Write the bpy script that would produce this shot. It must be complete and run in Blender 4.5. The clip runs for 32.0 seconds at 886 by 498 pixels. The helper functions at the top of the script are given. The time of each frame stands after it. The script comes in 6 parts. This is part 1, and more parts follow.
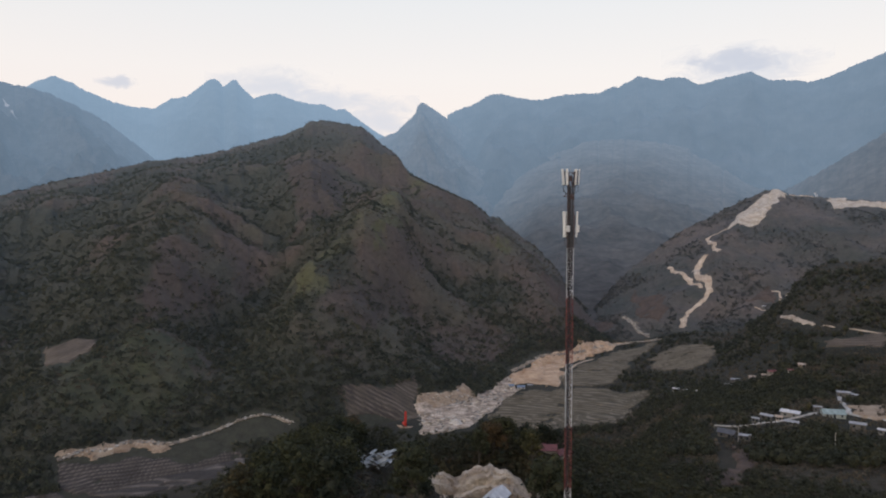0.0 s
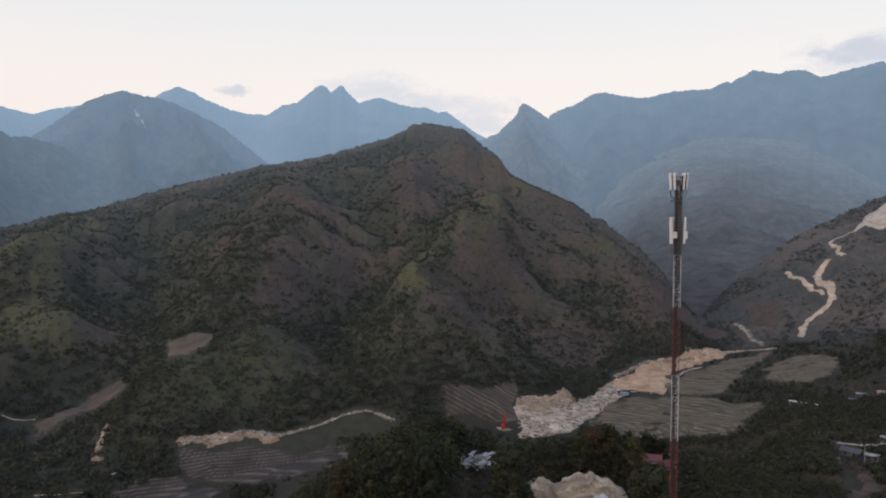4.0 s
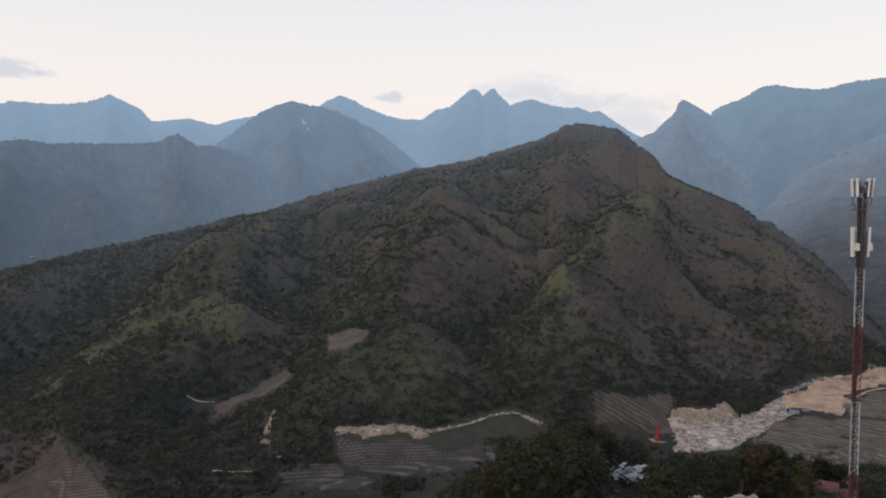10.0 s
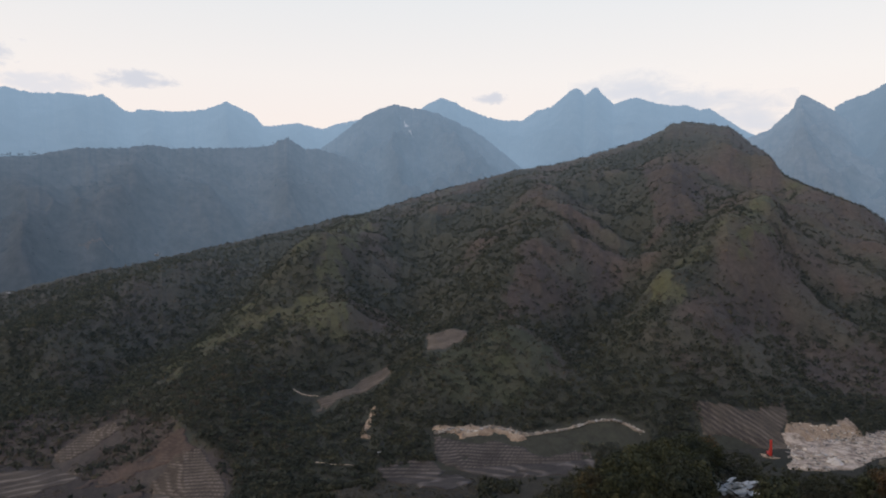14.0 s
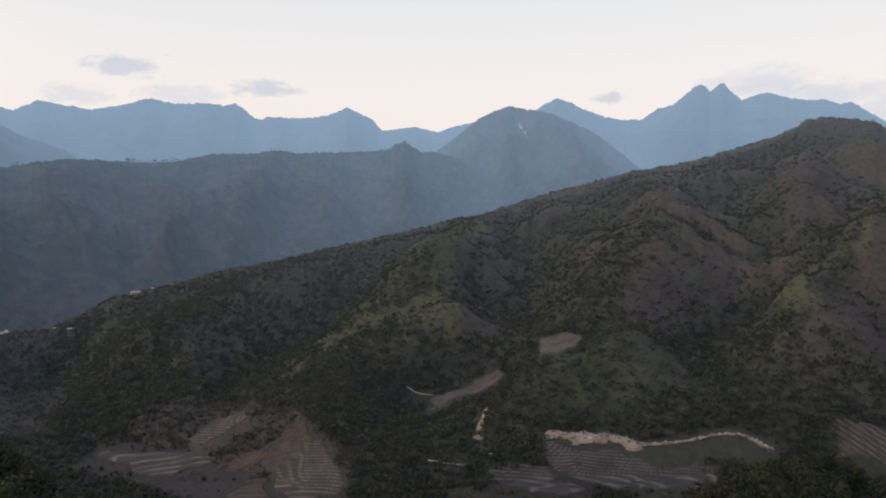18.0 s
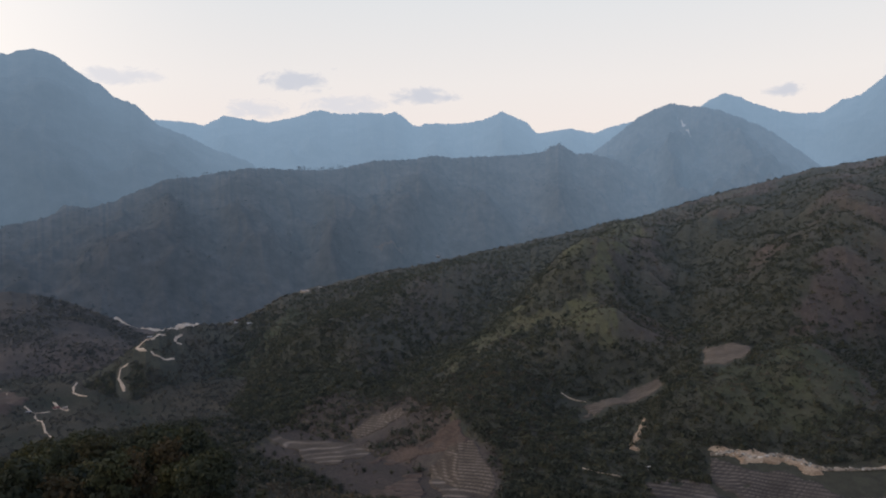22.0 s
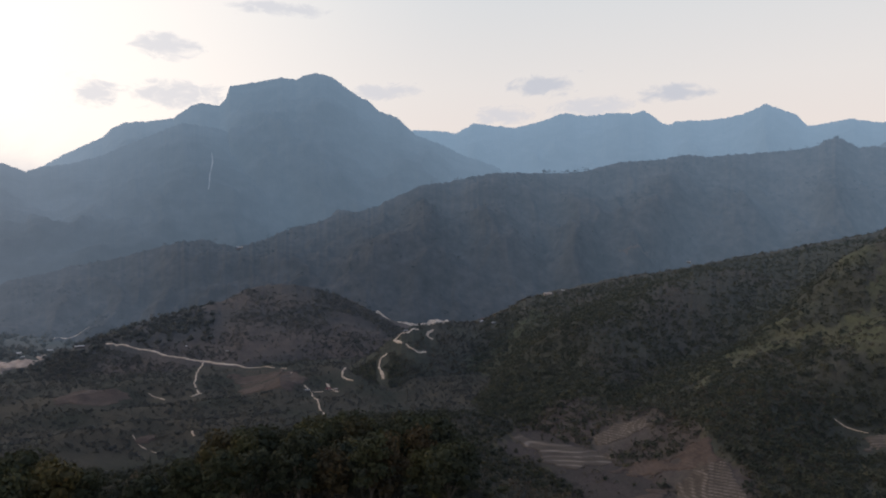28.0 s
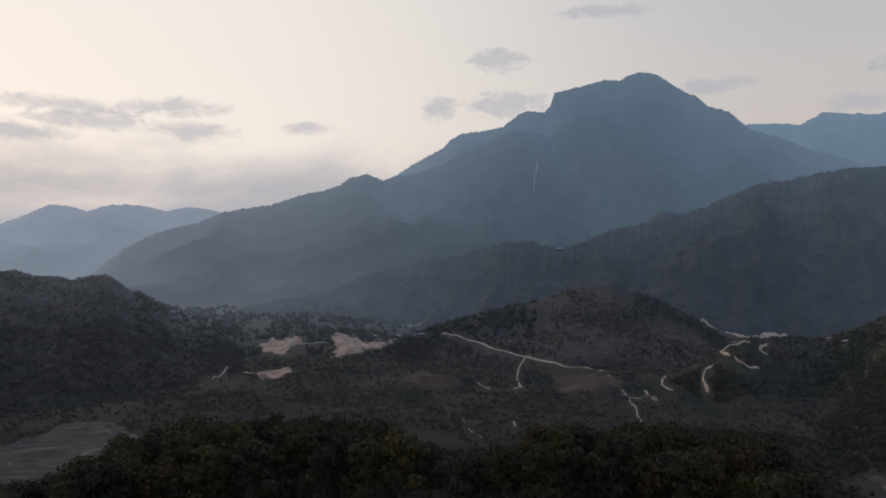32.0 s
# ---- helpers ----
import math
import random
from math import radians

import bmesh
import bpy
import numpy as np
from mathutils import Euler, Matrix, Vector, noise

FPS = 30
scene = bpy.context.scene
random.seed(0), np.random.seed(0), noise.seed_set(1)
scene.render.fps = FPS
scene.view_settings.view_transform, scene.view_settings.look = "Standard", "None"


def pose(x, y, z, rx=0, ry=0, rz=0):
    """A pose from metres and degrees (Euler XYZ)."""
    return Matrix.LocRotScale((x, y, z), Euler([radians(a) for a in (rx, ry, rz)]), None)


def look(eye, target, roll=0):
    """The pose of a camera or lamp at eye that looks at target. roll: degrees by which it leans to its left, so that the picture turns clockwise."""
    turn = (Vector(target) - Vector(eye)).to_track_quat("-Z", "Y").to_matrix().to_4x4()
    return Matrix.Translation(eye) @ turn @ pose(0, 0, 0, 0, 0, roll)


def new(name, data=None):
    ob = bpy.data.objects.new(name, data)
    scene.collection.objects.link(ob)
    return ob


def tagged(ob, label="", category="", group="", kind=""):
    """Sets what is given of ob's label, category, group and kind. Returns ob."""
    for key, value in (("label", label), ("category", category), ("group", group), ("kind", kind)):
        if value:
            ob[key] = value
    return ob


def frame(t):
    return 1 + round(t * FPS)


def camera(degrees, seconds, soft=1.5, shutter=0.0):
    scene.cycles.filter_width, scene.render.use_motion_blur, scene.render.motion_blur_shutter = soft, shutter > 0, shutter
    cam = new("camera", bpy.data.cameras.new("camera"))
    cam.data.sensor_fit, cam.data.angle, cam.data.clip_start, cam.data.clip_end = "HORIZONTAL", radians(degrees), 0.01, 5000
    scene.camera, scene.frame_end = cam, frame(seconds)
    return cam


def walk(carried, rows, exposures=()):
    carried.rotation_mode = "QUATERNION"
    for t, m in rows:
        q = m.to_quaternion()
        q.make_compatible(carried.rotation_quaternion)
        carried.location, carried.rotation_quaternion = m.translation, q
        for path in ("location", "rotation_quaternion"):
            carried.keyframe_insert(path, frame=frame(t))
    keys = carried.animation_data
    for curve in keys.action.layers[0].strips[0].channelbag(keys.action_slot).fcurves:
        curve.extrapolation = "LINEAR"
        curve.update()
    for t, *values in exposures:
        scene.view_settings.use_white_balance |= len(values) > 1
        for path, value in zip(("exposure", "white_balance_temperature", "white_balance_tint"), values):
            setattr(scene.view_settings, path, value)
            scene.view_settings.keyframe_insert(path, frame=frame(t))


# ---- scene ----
# ---------------------------------------------------------------- camera and walk
EYE = 235.0                       # height of the camera over the river bed, metres
cam = camera(65.7, 32.0, soft=2.0)
# seconds, bearing to the left, pitch, roll in degrees
TURNS = [
    (0, 0.00, -3.12, 0.05), (1, 2.15, -3.11, 0.02), (2, 4.21, -3.08, 0.02), (3, 6.30, -3.06, 0.01), (3.5, 7.34, -3.03, 0.01),
    (5.5, 11.51, -2.97, 0.02), (6, 12.54, -2.94, 0.02), (7, 14.60, -2.91, 0.06), (8, 16.67, -2.90, 0.01), (9, 18.75, -2.90, 0.05),
    (10, 20.84, -2.88, 0.06), (11, 22.94, -2.86, 0.09), (12, 25.00, -2.85, 0.15), (13, 27.05, -2.82, 0.21), (14, 29.11, -2.79, 0.26),
    (14.5, 30.15, -2.79, 0.31), (16.5, 34.28, -2.75, 0.40), (17, 35.52, -2.73, 0.40), (17.5, 37.04, -2.71, 0.40), (18, 38.59, -2.68, 0.35),
    (19, 41.70, -2.62, 0.31), (20, 44.85, -2.59, 0.28), (21, 48.06, -2.53, 0.19), (22, 51.39, -2.47, 0.11), (23, 54.70, -2.42, 0.07),
    (24, 57.95, -2.37, 0.07), (25, 61.29, -2.35, 0.12), (25.5, 62.92, -2.34, 0.09), (27.5, 69.58, -2.27, 0.12), (28, 71.53, -2.27, 0.13),
    (28.5, 73.82, -2.24, 0.14), (29, 77.16, -2.25, 0.15), (29.5, 80.70, -2.23, 0.10), (30, 84.21, -2.21, 0.08), (30.5, 87.73, -2.18, 0.12),
    (31, 91.24, -2.16, 0.11), (31.5, 94.77, -2.14, 0.18), (32, 97.80, -2.16, 0.20)]


def rise(t):
    """The drone climbs a little during the first seconds."""
    return float(np.interp(t, (0, 1, 3, 6, 9, 32), (0, 0.05, 0.18, 0.55, 0.78, 0.85)))


path = [(t, pose(0, 0, EYE + rise(t), 90 + pitch, 0, yaw) @ pose(0, 0, 0, 0, 0, roll)) for t, yaw, pitch, roll in TURNS]
walk(cam, path, exposures=[(0, 0.12, 6150, 10), (14, 0.12, 6150, 10), (25, 0.0, 6150, 10), (28, -0.08, 6150, 10), (30, -0.32, 6150, 10), (32, -0.6, 6100, 10)])

# ---------------------------------------------------------------- sky and light
GLOW = 150.0                      # bearing of the set sun
world = bpy.data.worlds.new("dusk_sky")
scene.world = world
world.use_nodes = True
wn, wl = world.node_tree.nodes, world.node_tree.links
wn.clear()


def wnode(kind, **values):
    n = wn.new(kind)
    for key, value in values.items():
        n.inputs[key].default_value = value
    return n


w_out, w_bg = wn.new("ShaderNodeOutputWorld"), wnode("ShaderNodeBackground", Strength=1.0)
sky = wn.new("ShaderNodeTexSky")
sky.sky_type, sky.sun_disc, sky.sun_elevation, sky.sun_rotation = "NISHITA", False, radians(2.0), radians(-GLOW)
sky.altitude, sky.dust_density = 900, 3.0
w_geo = wn.new("ShaderNodeTexCoord")
w_sep = wn.new("ShaderNodeSeparateXYZ")
wl.new(w_geo.outputs["Generated"], w_sep.inputs[0])
w_ramp = wn.new("ShaderNodeValToRGB")            # pale pink at the skyline, grey-white above
wl.new(w_sep.outputs["Z"], w_ramp.inputs[0])
for i, (at, col) in enumerate(((0.0, (0.74, 0.645, 0.63, 1)), (0.10, (0.88, 0.75, 0.675, 1)), (0.19, (0.85, 0.77, 0.71, 1)),
                               (0.30, (0.755, 0.735, 0.71, 1)), (0.5, (0.41, 0.52, 0.77, 1)), (1.0, (0.23, 0.34, 0.66, 1)))):
    e = w_ramp.color_ramp.elements[i] if i < 2 else w_ramp.color_ramp.elements.new(at)
    e.position, e.color = at, col
w_dot = wn.new("ShaderNodeVectorMath")           # warm glow over the set sun
w_dot.operation = "DOT_PRODUCT"
w_dot.inputs[1].default_value = (-math.sin(radians(GLOW)) * 0.98, math.cos(radians(GLOW)) * 0.98, 0.2)
wl.new(w_geo.outputs["Generated"], w_dot.inputs[0])
w_map = wn.new("ShaderNodeMapRange")
w_map.interpolation_type = "SMOOTHERSTEP"
w_map.inputs["From Min"].default_value, w_map.inputs["From Max"].default_value = 0.08, 1.05
wl.new(w_dot.outputs["Value"], w_map.inputs["Value"])
w_glow = wn.new("ShaderNodeMix")
w_glow.data_type, w_glow.blend_type = "RGBA", "MIX"
wl.new(w_map.outputs[0], w_glow.inputs["Factor"])
wl.new(w_ramp.outputs[0], w_glow.inputs["A"])
w_glow.inputs["B"].default_value = (1.38, 1.21, 1.05, 1)
w_add = wn.new("ShaderNodeMix")
w_add.data_type, w_add.blend_type = "RGBA", "ADD"
w_add.inputs["Factor"].default_value = 0.03
wl.new(w_glow.outputs["Result"], w_add.inputs["A"])
wl.new(sky.outputs[0], w_add.inputs["B"])
wl.new(w_add.outputs["Result"], w_bg.inputs["Color"])
wl.new(w_bg.outputs[0], w_out.inputs[0])

sun = new("sun", bpy.data.lights.new("sun", "SUN"))
sun.data.energy, sun.data.angle, sun.data.color = 0.35, radians(30), (1.0, 0.90, 0.79)
sun.matrix_world = look((0, 0, 0), (math.sin(radians(GLOW - 20)) * 0.9, -math.cos(radians(GLOW - 20)) * 0.9, -0.45))
# ---------------------------------------------------------------- plan of the land
# Bearings are degrees to the left of +y as seen from the mast field, heights are taken from the eye.


def lattice(ix, iy, seed):
    h = (ix.astype(np.int64) * 374761393 + iy.astype(np.int64) * 668265263 + seed * 974711) & 0x7FFFFFFF
    h = ((h ^ (h >> 13)) * 1274126177) & 0x7FFFFFFF
    return ((h ^ (h >> 16)) & 0xFFFF) / 65535.0


def noise2(x, y, seed=0):
    """Smooth value noise, 0 to 1."""
    x, y = np.asarray(x, float), np.asarray(y, float)
    ix, iy = np.floor(x), np.floor(y)
    u, v = x - ix, y - iy
    u, v = u * u * (3 - 2 * u), v * v * (3 - 2 * v)
    a, b = lattice(ix, iy, seed), lattice(ix + 1, iy, seed)
    c, d = lattice(ix, iy + 1, seed), lattice(ix + 1, iy + 1, seed)
    return (a * (1 - u) + b * u) * (1 - v) + (c * (1 - u) + d * u) * v


def fbm(x, y, octaves=4, seed=0):
    total, amp, norm = 0.0, 1.0, 0.0
    for k in range(octaves):
        total, norm = total + amp * noise2(x, y, seed + 17 * k), norm + amp
        x, y, amp = np.asarray(x) * 2.03 + 5.1, np.asarray(y) * 2.03 - 3.7, amp * 0.5
    return total / norm


def ridged(x, y, octaves=3, seed=0):
    """Sharp crests and rounded hollows, 0 to 1."""
    total, amp, norm = 0.0, 1.0, 0.0
    for k in range(octaves):
        total, norm = total + amp * (1 - np.abs(2 * noise2(x, y, seed + 31 * k) - 1)), norm + amp
        x, y, amp = np.asarray(x) * 2.1 + 1.3, np.asarray(y) * 2.1 + 7.7, amp * 0.45
    return total / norm


def xy(az, r):
    a = np.radians(az)
    return -np.sin(a) * r, np.cos(a) * r


def polar(x, y):
    return np.degrees(np.arctan2(-np.asarray(x, float), np.asarray(y, float))), np.hypot(x, y)


# crests of the hills and ranges: (bearing, elevation) from the eye
CREST = {}
CREST["range_right"] = [
    (-47.0, 6.84), (-38.1, 10.86), (-32.5, 10.98), (-28.8, 9.56), (-27.7, 9.42), (-26.8, 9.61), (-25.1, 9.75), (-23.9, 10.46), (-20.2, 9.76),
    (-19.1, 10.33), (-18.3, 10.42), (-17.4, 10.21), (-15.7, 10.64), (-14.2, 9.85), (-13.8, 9.91), (-12.7, 9.47), (-10.0, 9.43), (-8.2, 9.07),
    (-7.2, 9.09), (-4.9, 9.53), (-4.2, 9.58), (-3.5, 9.36), (-2.4, 8.70), (-1.4, 8.43), (-0.3, 7.89)]
CREST["nose"] = [
    (-8.2, 2.09), (-6.3, 3.73), (-4.0, 5.26), (-2.1, 6.28), (-0.7, 7.29), (-0.0, 7.89), (1.4, 8.79), (1.8, 8.88), (2.1, 8.65), (2.3, 8.01),
    (3.9, 6.50), (5.8, 5.79), (6.7, 5.23), (8.6, 3.46)]
CREST["foothill_right"] = [
    (-39.7, 6.29), (-32.6, 5.52), (-28.3, 2.70), (-26.1, 1.50), (-24.1, 1.95), (-20.9, 4.17), (-19.2, 5.08), (-17.1, 5.50), (-14.5, 5.83),
    (-11.8, 5.71), (-10.0, 5.20), (-7.7, 4.31), (-5.4, 3.03), (-3.1, 1.41), (-0.8, -0.94), (2.1, -4.01)]
CREST["road_hill"] = [
    (-39.9, 0.93), (-32.8, 0.74), (-26.6, 1.28), (-25.8, 1.75), (-25.1, 1.59), (-23.0, 0.58), (-18.9, -1.64), (-14.6, -5.24), (-12.0, -8.52)]
CREST["main"] = [
    (-15.6, -10.18), (-12.9, -8.94), (-10.6, -6.71), (-9.4, -4.65), (-7.8, -3.03), (-5.9, -1.64), (-4.5, -0.45), (-4.0, -0.56), (-2.4, 0.77),
    (1.0, 2.25), (2.8, 3.13), (3.8, 4.64), (5.0, 5.45), (6.6, 6.89), (10.0, 7.36), (10.9, 7.26), (11.7, 6.71), (13.0, 6.12), (17.1, 4.92),
    (20.2, 4.17), (22.6, 3.90), (30.1, 1.92), (36.1, 0.02), (37.5, -0.08), (40.2, -0.91), (52.2, -3.59), (57.7, -4.67), (60.0, -5.35), (64.6,
    -6.28), (66.0, -7.16), (67.7, -8.00), (69.2, -8.39), (71.6, -8.41), (74.0, -8.57), (77.2, -10.68), (80.3, -12.42)]
CREST["second"] = [
    (28.2, -0.89), (31.0, 1.68), (32.9, 2.83), (34.7, 3.74), (37.5, 4.84), (39.3, 5.39), (40.4, 5.37), (41.9, 6.18), (42.6, 5.93), (43.2, 5.55),
    (44.5, 5.38), (50.7, 5.10), (51.9, 5.34), (54.5, 4.89), (57.0, 4.88), (60.0, 4.14), (62.7, 4.01), (66.7, 4.11), (68.9, 3.84), (71.0, 3.35),
    (73.1, 3.04), (75.1, 2.26), (77.0, 1.34), (78.9, 0.73), (80.8, 0.38), (82.5, -0.23), (83.7, -0.40), (85.9, -1.33), (88.2, -2.05), (90.9,
    -1.42), (92.3, -1.52), (94.7, -2.10), (97.0, -2.82), (99.4, -3.15), (101.8, -3.77), (104.1, -4.23), (106.4, -5.38), (114.1, -6.83), (116.3,
    -7.42)]
CREST["knoll_hill"] = [
    (70.8, -11.57), (73.6, -9.26), (75.5, -8.56), (77.0, -7.61), (78.3, -6.90), (80.2, -6.04), (82.0, -5.45), (83.8, -5.10), (85.6, -5.07),
    (87.4, -5.35), (89.1, -6.20), (95.0, -7.71), (97.0, -8.44), (99.2, -9.11), (101.8, -10.10)]
CREST["scarred"] = [
    (17.9, -0.38), (20.7, 2.41), (25.6, 6.35), (26.8, 7.13), (29.6, 8.39), (31.0, 8.73), (31.9, 8.81), (33.2, 9.10), (34.5, 8.67), (35.6, 8.15),
    (38.1, 6.19), (41.1, 4.09)]
CREST["twin"] = [
    (3.4, 5.48), (5.6, 6.55), (8.1, 8.33), (8.8, 8.22), (9.8, 8.66), (10.9, 8.66), (12.2, 8.93), (13.5, 9.41), (14.2, 9.30), (15.3, 8.94),
    (16.3, 9.85), (16.6, 10.30), (16.9, 10.27), (17.6, 9.66), (17.9, 10.12), (18.3, 10.30), (18.7, 10.13), (20.3, 8.82), (21.4, 8.61), (22.6,
    7.81), (24.2, 7.81), (25.6, 8.14), (27.3, 8.77), (28.2, 9.30), (29.3, 9.66), (30.3, 9.19), (31.5, 8.46), (32.9, 7.44)]
CREST["far_left"] = [
    (33.8, 8.32), (37.9, 7.41), (39.0, 6.98), (41.0, 7.40), (43.7, 7.04), (44.5, 7.96), (46.5, 8.85), (48.2, 8.15), (50.3, 7.86), (53.0, 7.89),
    (53.3, 7.66), (53.9, 7.74), (54.6, 8.37), (55.4, 8.83), (56.3, 8.58), (56.4, 8.66), (58.1, 8.69), (60.0, 8.56), (61.6, 8.83), (64.0, 8.08),
    (65.8, 7.71), (69.0, 8.11), (70.5, 7.26), (71.2, 7.44), (74.0, 7.55), (76.2, 7.30)]
CREST["big"] = [
    (63.6, 3.13), (66.3, 3.99), (67.2, 4.64), (69.7, 5.45), (71.8, 6.46), (73.8, 7.13), (75.4, 8.59), (76.9, 9.10), (77.7, 9.85), (78.8, 10.35),
    (80.5, 11.54), (81.2, 11.81), (82.1, 11.90), (82.9, 11.65), (83.6, 11.33), (84.7, 11.43), (88.7, 10.55), (89.0, 9.58), (89.5, 9.01), (90.8,
    9.21), (91.5, 8.95), (92.9, 7.92), (94.7, 7.57), (96.1, 7.43), (97.1, 7.02), (97.8, 6.23), (100.4, 4.83), (101.8, 3.89), (102.7, 3.51)]
CREST["shoulder"] = [
    (79.7, -1.50), (81.9, 0.75), (84.2, 3.48), (86.9, 6.16), (89.6, 7.34), (92.2, 7.59), (93.3, 7.15), (97.8, 4.93), (99.9, 4.22), (101.8,
    3.89), (102.7, 3.51), (104.2, 4.05), (105.5, 3.71), (106.4, 3.10), (107.6, 2.62), (108.9, 2.42), (111.8, 1.47), (115.5, 0.85), (117.5,
    -0.05), (119.5, -0.50), (121.2, -1.15), (122.7, -2.00), (125.8, -4.46)]
CREST["far_west"] = [
    (111.9, -0.49), (114.0, 0.41), (117.2, 1.14), (118.5, 1.18), (119.7, 0.86), (121.1, 1.19), (122.7, 1.34), (123.8, 1.28), (125.2, 0.80),
    (126.5, 1.20), (127.7, 1.26), (128.9, 0.59), (130.6, -0.14), (135.4, -1.79), (139.6, -0.30)]
CREST["dark_hill"] = [
    (111.9, -11.62), (114.1, -9.96), (115.8, -8.86), (119.6, -7.28), (122.4, -5.22), (123.5, -4.20), (124.1, -3.88), (126.3, -4.31), (127.2,
    -3.99), (128.7, -3.94), (129.7, -3.54), (130.7, -3.47), (135.4, -1.79), (139.6, -1.00)]

# valley sections on the near side: bearing -> (distance, height below the eye)
SECTIONS = {
    -80: [(0, -42), (150, -58), (400, -70), (800, -40), (1500, 10), (4900, 60)],
    -45: [(0, -42), (60, -48), (150, -66), (300, -86), (450, -92), (700, -60), (950, -25), (1400, -120), (4900, -130)],
    -30: [(0, -42), (60, -47), (120, -60), (200, -84), (300, -97), (400, -107), (480, -116), (620, -117), (800, -78), (920, -58), (1150, -130), (1500, -150), (4900, -150)],
    -22: [(0, -42), (60, -47), (120, -60), (200, -86), (300, -99), (400, -113), (520, -136), (650, -155), (800, -168), (1000, -172), (1300, -180), (4900, -180)],
    -14: [(0, -42), (60, -47), (120, -58), (200, -82), (260, -96), (330, -122), (420, -149), (520, -171), (650, -189), (800, -194), (1000, -195), (1400, -192), (4900, -190)],
    -4: [(0, -42), (60, -47), (120, -59), (180, -74), (220, -84), (262, -92), (330, -132), (450, -172), (600, -194), (700, -198), (1400, -192), (4900, -190)],
    6: [(0, -42), (60, -47), (120, -58), (180, -72), (240, -86), (275, -94), (340, -142), (450, -178), (560, -196), (650, -199), (4900, -200)],
    15: [(0, -42), (60, -47), (120, -59), (180, -74), (230, -86), (265, -102), (340, -152), (450, -182), (560, -198), (4900, -205)],
    28: [(0, -42), (60, -48), (120, -63), (200, -94), (300, -140), (420, -182), (520, -204), (4900, -212)],
    45: [(0, -42), (60, -48), (120, -63), (200, -94), (300, -140), (420, -186), (520, -212), (1300, -230), (4900, -360)],
    58: [(0, -42), (60, -47), (110, -55), (150, -64), (180, -72), (240, -112), (350, -165), (500, -216), (1150, -232), (1500, -300), (4900, -360)],
    72: [(0, -42), (60, -46), (110, -54), (150, -60), (185, -65), (230, -88), (350, -152), (500, -206), (800, -229), (1150, -233), (1500, -300), (4900, -360)],
    90: [(0, -42), (60, -46), (110, -53), (150, -58), (190, -64), (240, -86), (350, -142), (600, -206), (800, -229), (1200, -236), (1600, -300), (4900, -360)],
    110: [(0, -42), (60, -46), (110, -53), (160, -60), (195, -66), (250, -94), (400, -162), (700, -216), (1000, -235), (4900, -235)],
    132: [(0, -42), (60, -46), (110, -54), (160, -64), (200, -82), (300, -122), (500, -172), (800, -212), (1200, -235), (4900, -235)],
    170: [(0, -42), (150, -50), (400, -40), (900, 20), (2000, 120), (4900, 160)],
    230: [(0, -42), (150, -45), (400, -20), (900, 60), (2000, 180), (4900, 200)],
    280: [(0, -42), (150, -58), (400, -70), (800, -40), (1500, 10), (4900, 60)]}
PIT = (13.0, 197.0)
SEC_AZ = np.array(sorted(SECTIONS), float)


def valley(az, r):
    """Height of the ground sheet over the river bed."""
    az = (np.asarray(az, float) + 80) % 360 - 80
    r = np.asarray(r, float)
    table = np.stack([np.interp(r, *np.array(SECTIONS[int(a)], float).T) for a in SEC_AZ])
    k = np.clip(np.searchsorted(SEC_AZ, az, side="right") - 1, 0, len(SEC_AZ) - 2)
    u = np.clip((az - SEC_AZ[k]) / (SEC_AZ[k + 1] - SEC_AZ[k]), 0, 1)
    u = u * u * (3 - 2 * u)
    lo, hi = np.take_along_axis(table, k[None], 0)[0], np.take_along_axis(table, (k + 1)[None], 0)[0]
    x, y = xy(az, r)
    rough = (fbm(x / 90, y / 90, 4, 3) - 0.5) * np.interp(r, (0, 120, 400, 900, 4900), (1, 4, 14, 10, 10))
    flat = np.interp(r, (430, 620), (1.0, 0.35)) * np.ones_like(az)
    rolling = np.interp(az, (55, 75), (0, 1)) * np.interp(r, (300, 500, 1000, 1250), (0, 1, 1, 0)) * (ridged(x / 210, y / 210, 3, 44) - 0.55) * 44
    pit = 15 * np.exp(-(np.hypot(x - PIT[0], y - PIT[1]) / 35) ** 6)     # the quarried hollow below the rock cut
    return EYE + lo * (1 - u) + hi * u + rough * flat + rolling - pit


def away(px, py, line):
    """Distance of places from a line of points on the plan."""
    best = np.full(np.shape(px), 1e9)
    for (ax, ay), (bx, by) in zip(line[:-1], line[1:]):
        dx, dy = bx - ax, by - ay
        u = np.clip(((px - ax) * dx + (py - ay) * dy) / (dx * dx + dy * dy + 1e-9), 0, 1)
        best = np.minimum(best, np.hypot(px - ax - u * dx, py - ay - u * dy))
    return best


